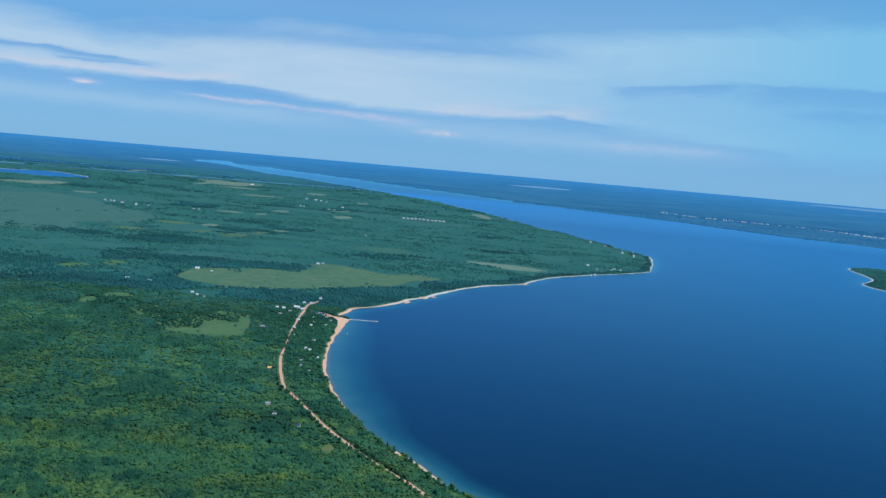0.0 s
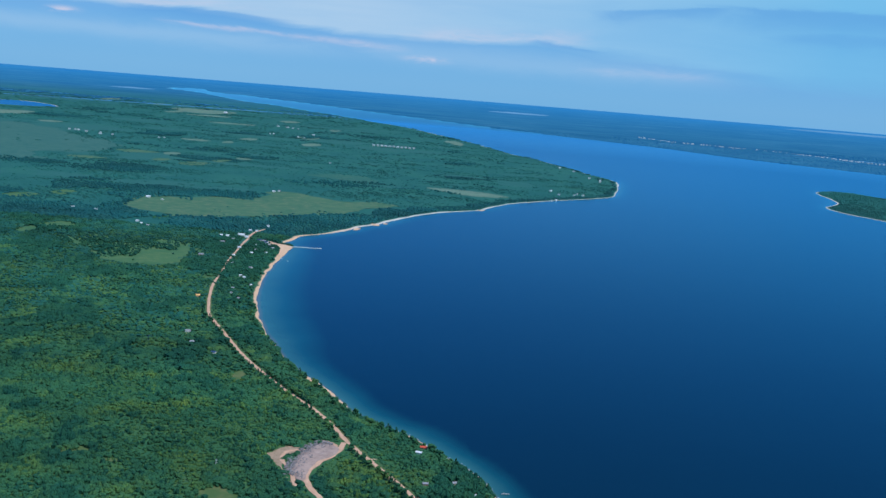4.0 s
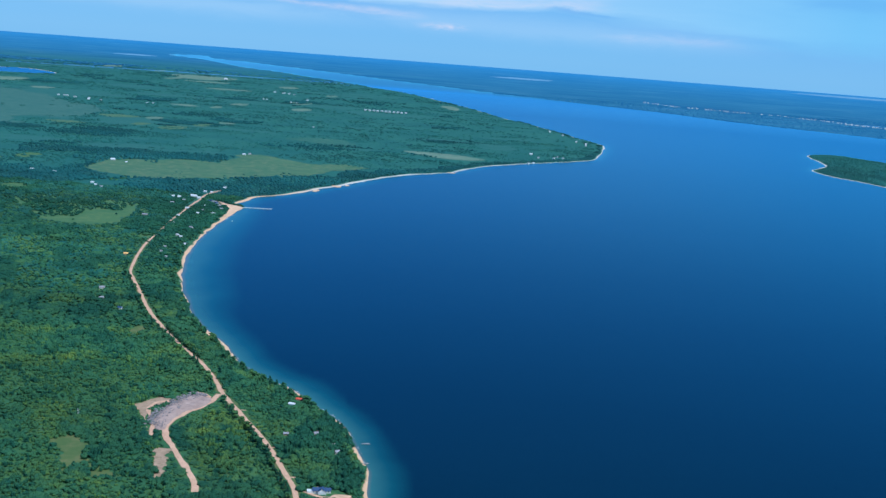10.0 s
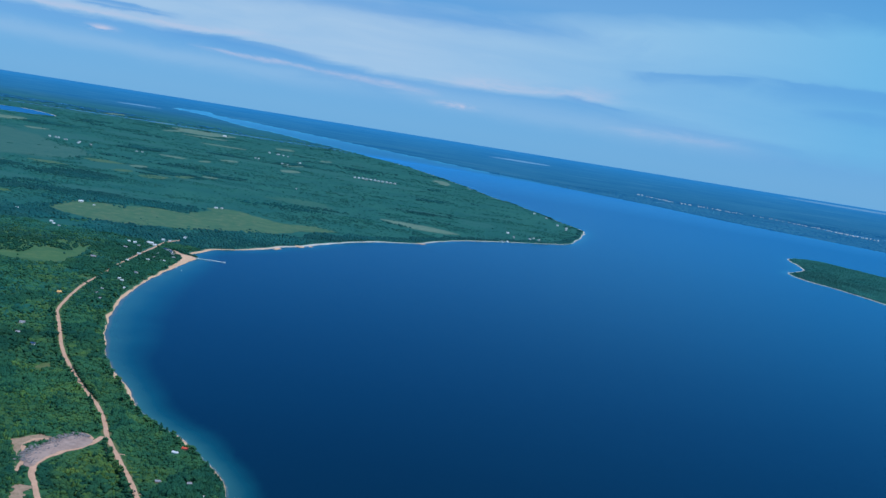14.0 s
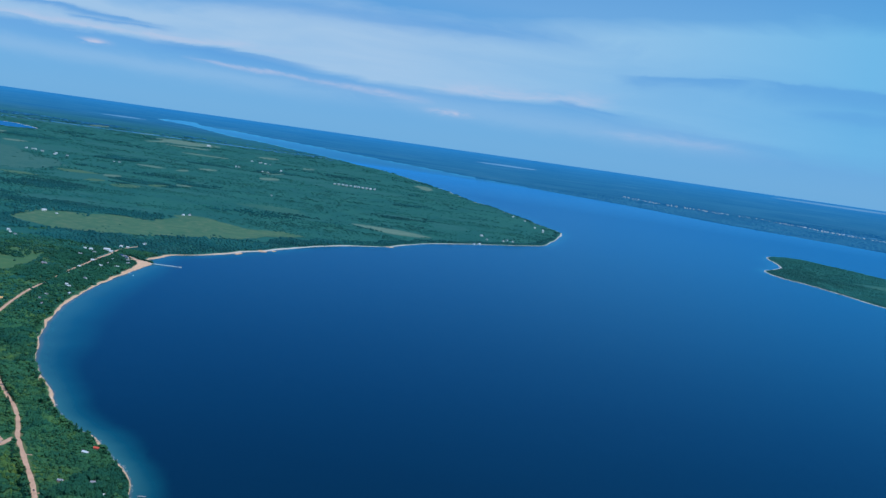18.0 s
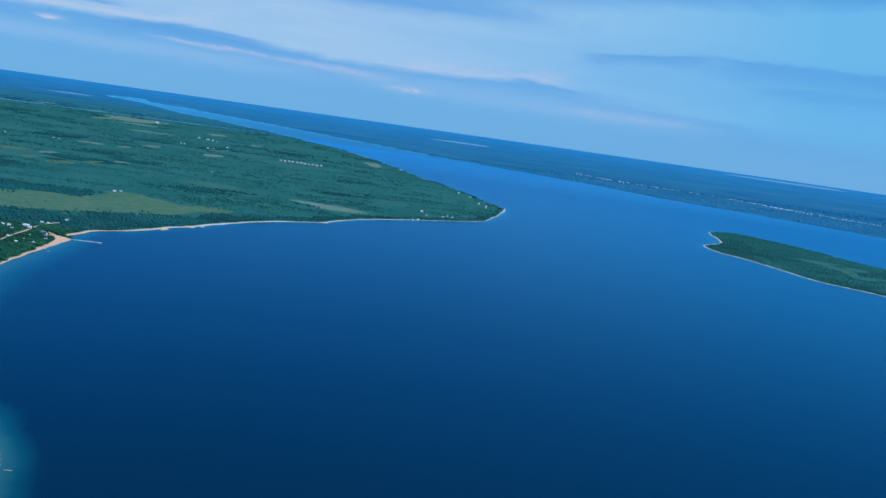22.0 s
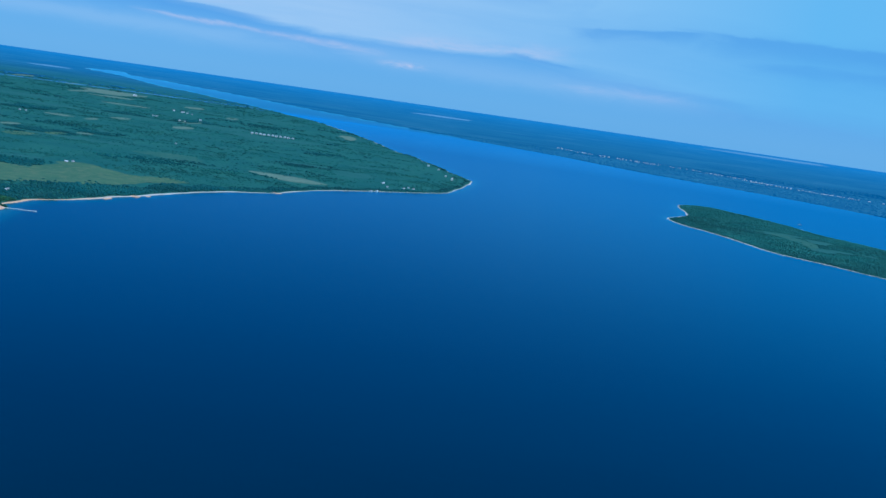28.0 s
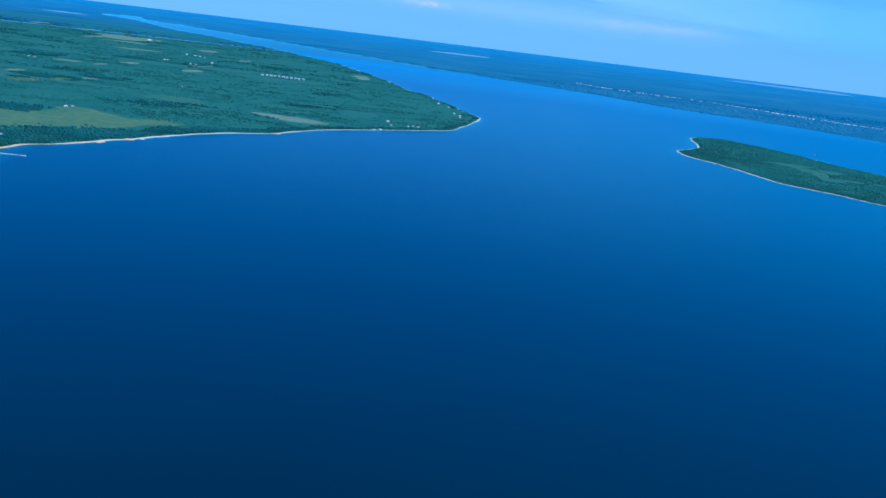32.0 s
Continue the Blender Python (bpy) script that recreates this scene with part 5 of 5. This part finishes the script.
for spot in ((11.0, 392.5, 12, 3.0), (-58.5, 489.5, 40, 2.6), (13.0, 373, 8, 2.4), (-24, 447, 50, 2.0)):
    dock(*spot)


def boat(x, y, turn, size, label):
    top = tagged(new("boat"), label, "boat", "boats on the lake")
    bm = bmesh.new()
    rings = []
    for u, half, keel in ((-1.0, 0.36, -0.10), (-0.4, 0.42, -0.16), (0.3, 0.36, -0.14), (0.75, 0.18, -0.08), (1.05, 0.02, 0.10)):
        rings.append([bm.verts.new((u, s * half * f, z)) for s, f, z in ((-1, 1, 0.26), (-1, 0.7, 0.0), (0, 0, keel), (1, 0.7, 0.0), (1, 1, 0.26))])
    for a, b in zip(rings, rings[1:]):
        for i in range(4):
            bm.faces.new((a[i], a[i + 1], b[i + 1], b[i]))
    bm.faces.new(rings[0])
    for a, b in zip(rings, rings[1:]):
        bm.faces.new((a[0], b[0], b[4], a[4]))
    bmesh.ops.recalc_face_normals(bm, faces=bm.faces)
    part("hull", bm, HULL, top)
    part("cabin", boxed(((0.05, 0, 0.38), (0.7, 0.46, 0.26))), PAINT["white"], top)
    part("windscreen", boxed(((0.42, 0, 0.42), (0.03, 0.40, 0.16))), PANE, top)
    part("outboard_motor", boxed(((-1.08, 0, 0.16), (0.16, 0.16, 0.40))), PANE, top)
    top.matrix_world = pose(x, y, 0.02, 0, 0, turn) @ Matrix.Diagonal((size, size, size, 1))


boat(-149, 885, 30, 0.9, "small white motor boat moored off the beach")
boat(-142, 874, 75, 0.8, "small white motor boat lying off the beach")
boat(963, 2125, 165, 3.0, "white boat under way behind the island")


# ---- single trees, boulders ----
def tree(kind, seed):
    """A tree of about one metre: trunk with limbs, and a ragged crown of many leaf clumps."""
    rng = np.random.default_rng(seed)
    top = new("tree")
    bm = bmesh.new()
    bmesh.ops.create_cone(bm, segments=6, radius1=0.045, radius2=0.012, depth=0.8, cap_ends=True, matrix=Matrix.Translation((0, 0, 0.36)))
    for k in range(5):
        a, z = k * 2.4 + rng.uniform(0, 1), rng.uniform(0.35, 0.6)
        m = Matrix.Translation((0, 0, z)) @ Euler((0, radians(rng.uniform(40, 60)), a)).to_matrix().to_4x4() @ Matrix.Translation((0, 0, 0.16))
        bmesh.ops.create_cone(bm, segments=5, radius1=0.018, radius2=0.006, depth=0.34, cap_ends=True, matrix=m)
    part("trunk", bm, BARK, top)
    co, faces = ball(1)
    places, count = [], 26
    for k in range(count):
        a, u = rng.uniform(0, 2 * np.pi), rng.uniform(0, 1)
        if kind == "pine":
            z = 0.22 + 0.8 * u
            r, s = 0.26 * (1.05 - u) * rng.uniform(0.5, 1), 0.075 + 0.09 * (1 - u)
        else:
            z = 0.36 + 0.60 * u
            r, s = 0.42 * math.sqrt(max(0.0, 1 - (2.0 * u - 0.9) ** 2 * 0.8)) * rng.uniform(0.3, 1), rng.uniform(0.11, 0.19)
        places.append((r * math.cos(a), r * math.sin(a), z, s))
    v, f = [], []
    for k, (x, y, z, s) in enumerate(places):
        v.append(co * rng.uniform(0.65, 1.35, (len(co), 1)) * (s, s, s * 0.8) + (x, y, z))
        f.append(faces + k * len(co))
    crown = new("crown", mesh_of("crown", np.concatenate(v), np.concatenate(f), PINE if kind == "pine" else LEAF, False))
    crown.parent = top
    return top


KINDS = [("leaf", s) for s in (1, 2, 3, 4)] + [("pine", s) for s in (5, 6)]
rng = np.random.default_rng(5)
shore_line = smooth_line(BAY_SHORE[13:], 5)
spots = []
for line, off in ((shore_line, (-6.0, -2.2)), (smooth_line(SHORE_ROAD[6:24], 5), (2.2, 4.2)), (smooth_line(QUARRY_ROAD[6:], 5), (-6.0, -3.5))):
    way = np.gradient(line, axis=0)
    side = np.stack([way[:, 1], -way[:, 0]], -1) / np.linalg.norm(way, axis=1)[:, None]
    for p, s in zip(line, side):
        spots.append(p + s * rng.uniform(*off))
spots = np.array(spots)
spots = spots[wooded(spots[:, 0], spots[:, 1])][:170]
bend = smooth_line(SHORE_ROAD[10:15], 9)  # taller trees lean over the road here
bend = bend[(bend[:, 1] > 482) & (bend[:, 1] < 532)] + (2.1, 0.6)
spots = np.concatenate([spots, bend + rng.uniform(-0.5, 0.5, bend.shape)])
masters = {}
for x, y in spots:
    kind, seed = KINDS[rng.integers(0, len(KINDS))]
    tall = rng.uniform(2.0, 3.4) * (1.15 if kind == "pine" else 1.0) + (0.2 if 472 < y < 545 and x > -112 else 0.0)
    m = stand(x, y, rng.uniform(0, 360), -0.02)
    if (kind, seed) not in masters:
        made = tree(kind, seed)
        tagged(made, "dark green conifer standing in the shore woods" if kind == "pine" else "leafy green broadleaf tree in the shore woods", "tree", "conifers near the shore" if kind == "pine" else "broadleaf trees near the shore")
        masters[kind, seed] = made
        made.matrix_world = m
    else:
        made = copy_thing(masters[kind, seed], m)
    made.scale = (tall, tall, tall * rng.uniform(0.85, 1.1))


def stones(name, label, places, sizes, mat, seed, lift=0.08):
    """Loose stones as one mesh."""
    rng = np.random.default_rng(seed)
    co, faces = ball(1)
    n = len(places)
    v = co[None] * rng.uniform(0.6, 1.3, (n, len(co), 1)) * (np.asarray(sizes)[:, None, None] * np.array([1.0, 1.0, 0.7]))
    base = over(places[:, 0], places[:, 1], lift)
    f = (faces[None] + (np.arange(n) * len(co))[:, None, None]).reshape(-1, 3)
    return tagged(new(name, mesh_of(name, (v + base[:, None]).reshape(-1, 3), f, mat, False)), label, "stones", kind="stuff")


q = smooth_line([(-59, 431), (-64, 432), (-68, 424), (-71, 412), (-72, 402), (-70, 391)], 30)
stones("boulders", "rows of grey boulders along the quarry's outer rim", np.concatenate([q + rng.normal(0, 0.5, q.shape), q + (1.6, -0.8) + rng.normal(0, 0.4, q.shape)]), rng.uniform(0.25, 0.55, 2 * len(q)), ROCK, 8, 0.45)
arcs = [q + (2.6 * k, -1.2 * k) + rng.normal(0, 0.35, q.shape) for k in (1.1, 1.7, 2.3)]
arcs = np.concatenate(arcs)
arcs = arcs[signed(arcs[:, 0], arcs[:, 1], smooth_line(QUARRY, 4, True)) > 0.6]
stones("boulders", "rows of tan quarried stones heaped on the rubble", arcs, rng.uniform(0.14, 0.40, len(arcs)), ROCK, 10, 0.6)
b = smooth_line(BAY_SHORE[13:31], 16)
b = b + (-0.9, 0.2) + rng.normal(0, 0.5, b.shape)
stones("shore_stones", "pale stones strewn along the waterline", b, rng.uniform(0.06, 0.20, len(b)), STONE, 9, 0.0)

snag = tagged(new("dead_tree"), "bleached bare dead tree standing above the scrub", "tree")
bm = bmesh.new()
bmesh.ops.create_cone(bm, segments=7, radius1=0.16, radius2=0.04, depth=3.0, cap_ends=True, matrix=Matrix.Translation((0, 0, 1.45)))
part("trunk", bm, TRIM, snag, "bleached grey trunk")
for k in range(5):
    bm = bmesh.new()
    m = Matrix.Translation((0, 0, 1.5 + k * 0.28)) @ Euler((0, radians(55), k * 2.2)).to_matrix().to_4x4() @ Matrix.Translation((0, 0, 0.4))
    bmesh.ops.create_cone(bm, segments=5, radius1=0.05, radius2=0.015, depth=0.8, cap_ends=True, matrix=m)
    part("limb", bm, TRIM, snag)
snag.matrix_world = stand(-98, 394)


# ---- the car on the road ----
car = tagged(new("car"), "small dark grey car driving along the dirt road", "car")
PAINTWORK = plain("dark_car_paint", (0.05, 0.055, 0.065), 0.3, 0.1, 2.0)
RUBBER = plain("tyre_rubber", (0.02, 0.02, 0.02), 0.9, 0.2, 8.0)
bm = boxed(((0, 0, 0.21), (1.15, 0.46, 0.20)))
bmesh.ops.bevel(bm, geom=list(bm.edges), offset=0.05, segments=2, affect="EDGES")
part("body", bm, PAINTWORK, car)
bm = boxed(((-0.06, 0, 0.38), (0.62, 0.40, 0.16)))
for v in bm.verts:
    if v.co.z > 0.4:
        v.co.x, v.co.y = -0.06 + (v.co.x + 0.06) * 0.72, v.co.y * 0.85
part("cabin", bm, PANE, car, "dark glass cabin")
for u in (-0.36, 0.36):
    for w in (-0.21, 0.21):
        bm = bmesh.new()
        bmesh.ops.create_cone(bm, segments=14, radius1=0.10, radius2=0.10, depth=0.08, cap_ends=True, matrix=Matrix.Translation((u, w, 0.10)) @ Euler((radians(90), 0, 0)).to_matrix().to_4x4())
        part("wheel", bm, RUBBER, car)
car.matrix_world = stand(-22.6, 380, 116, 0.15)
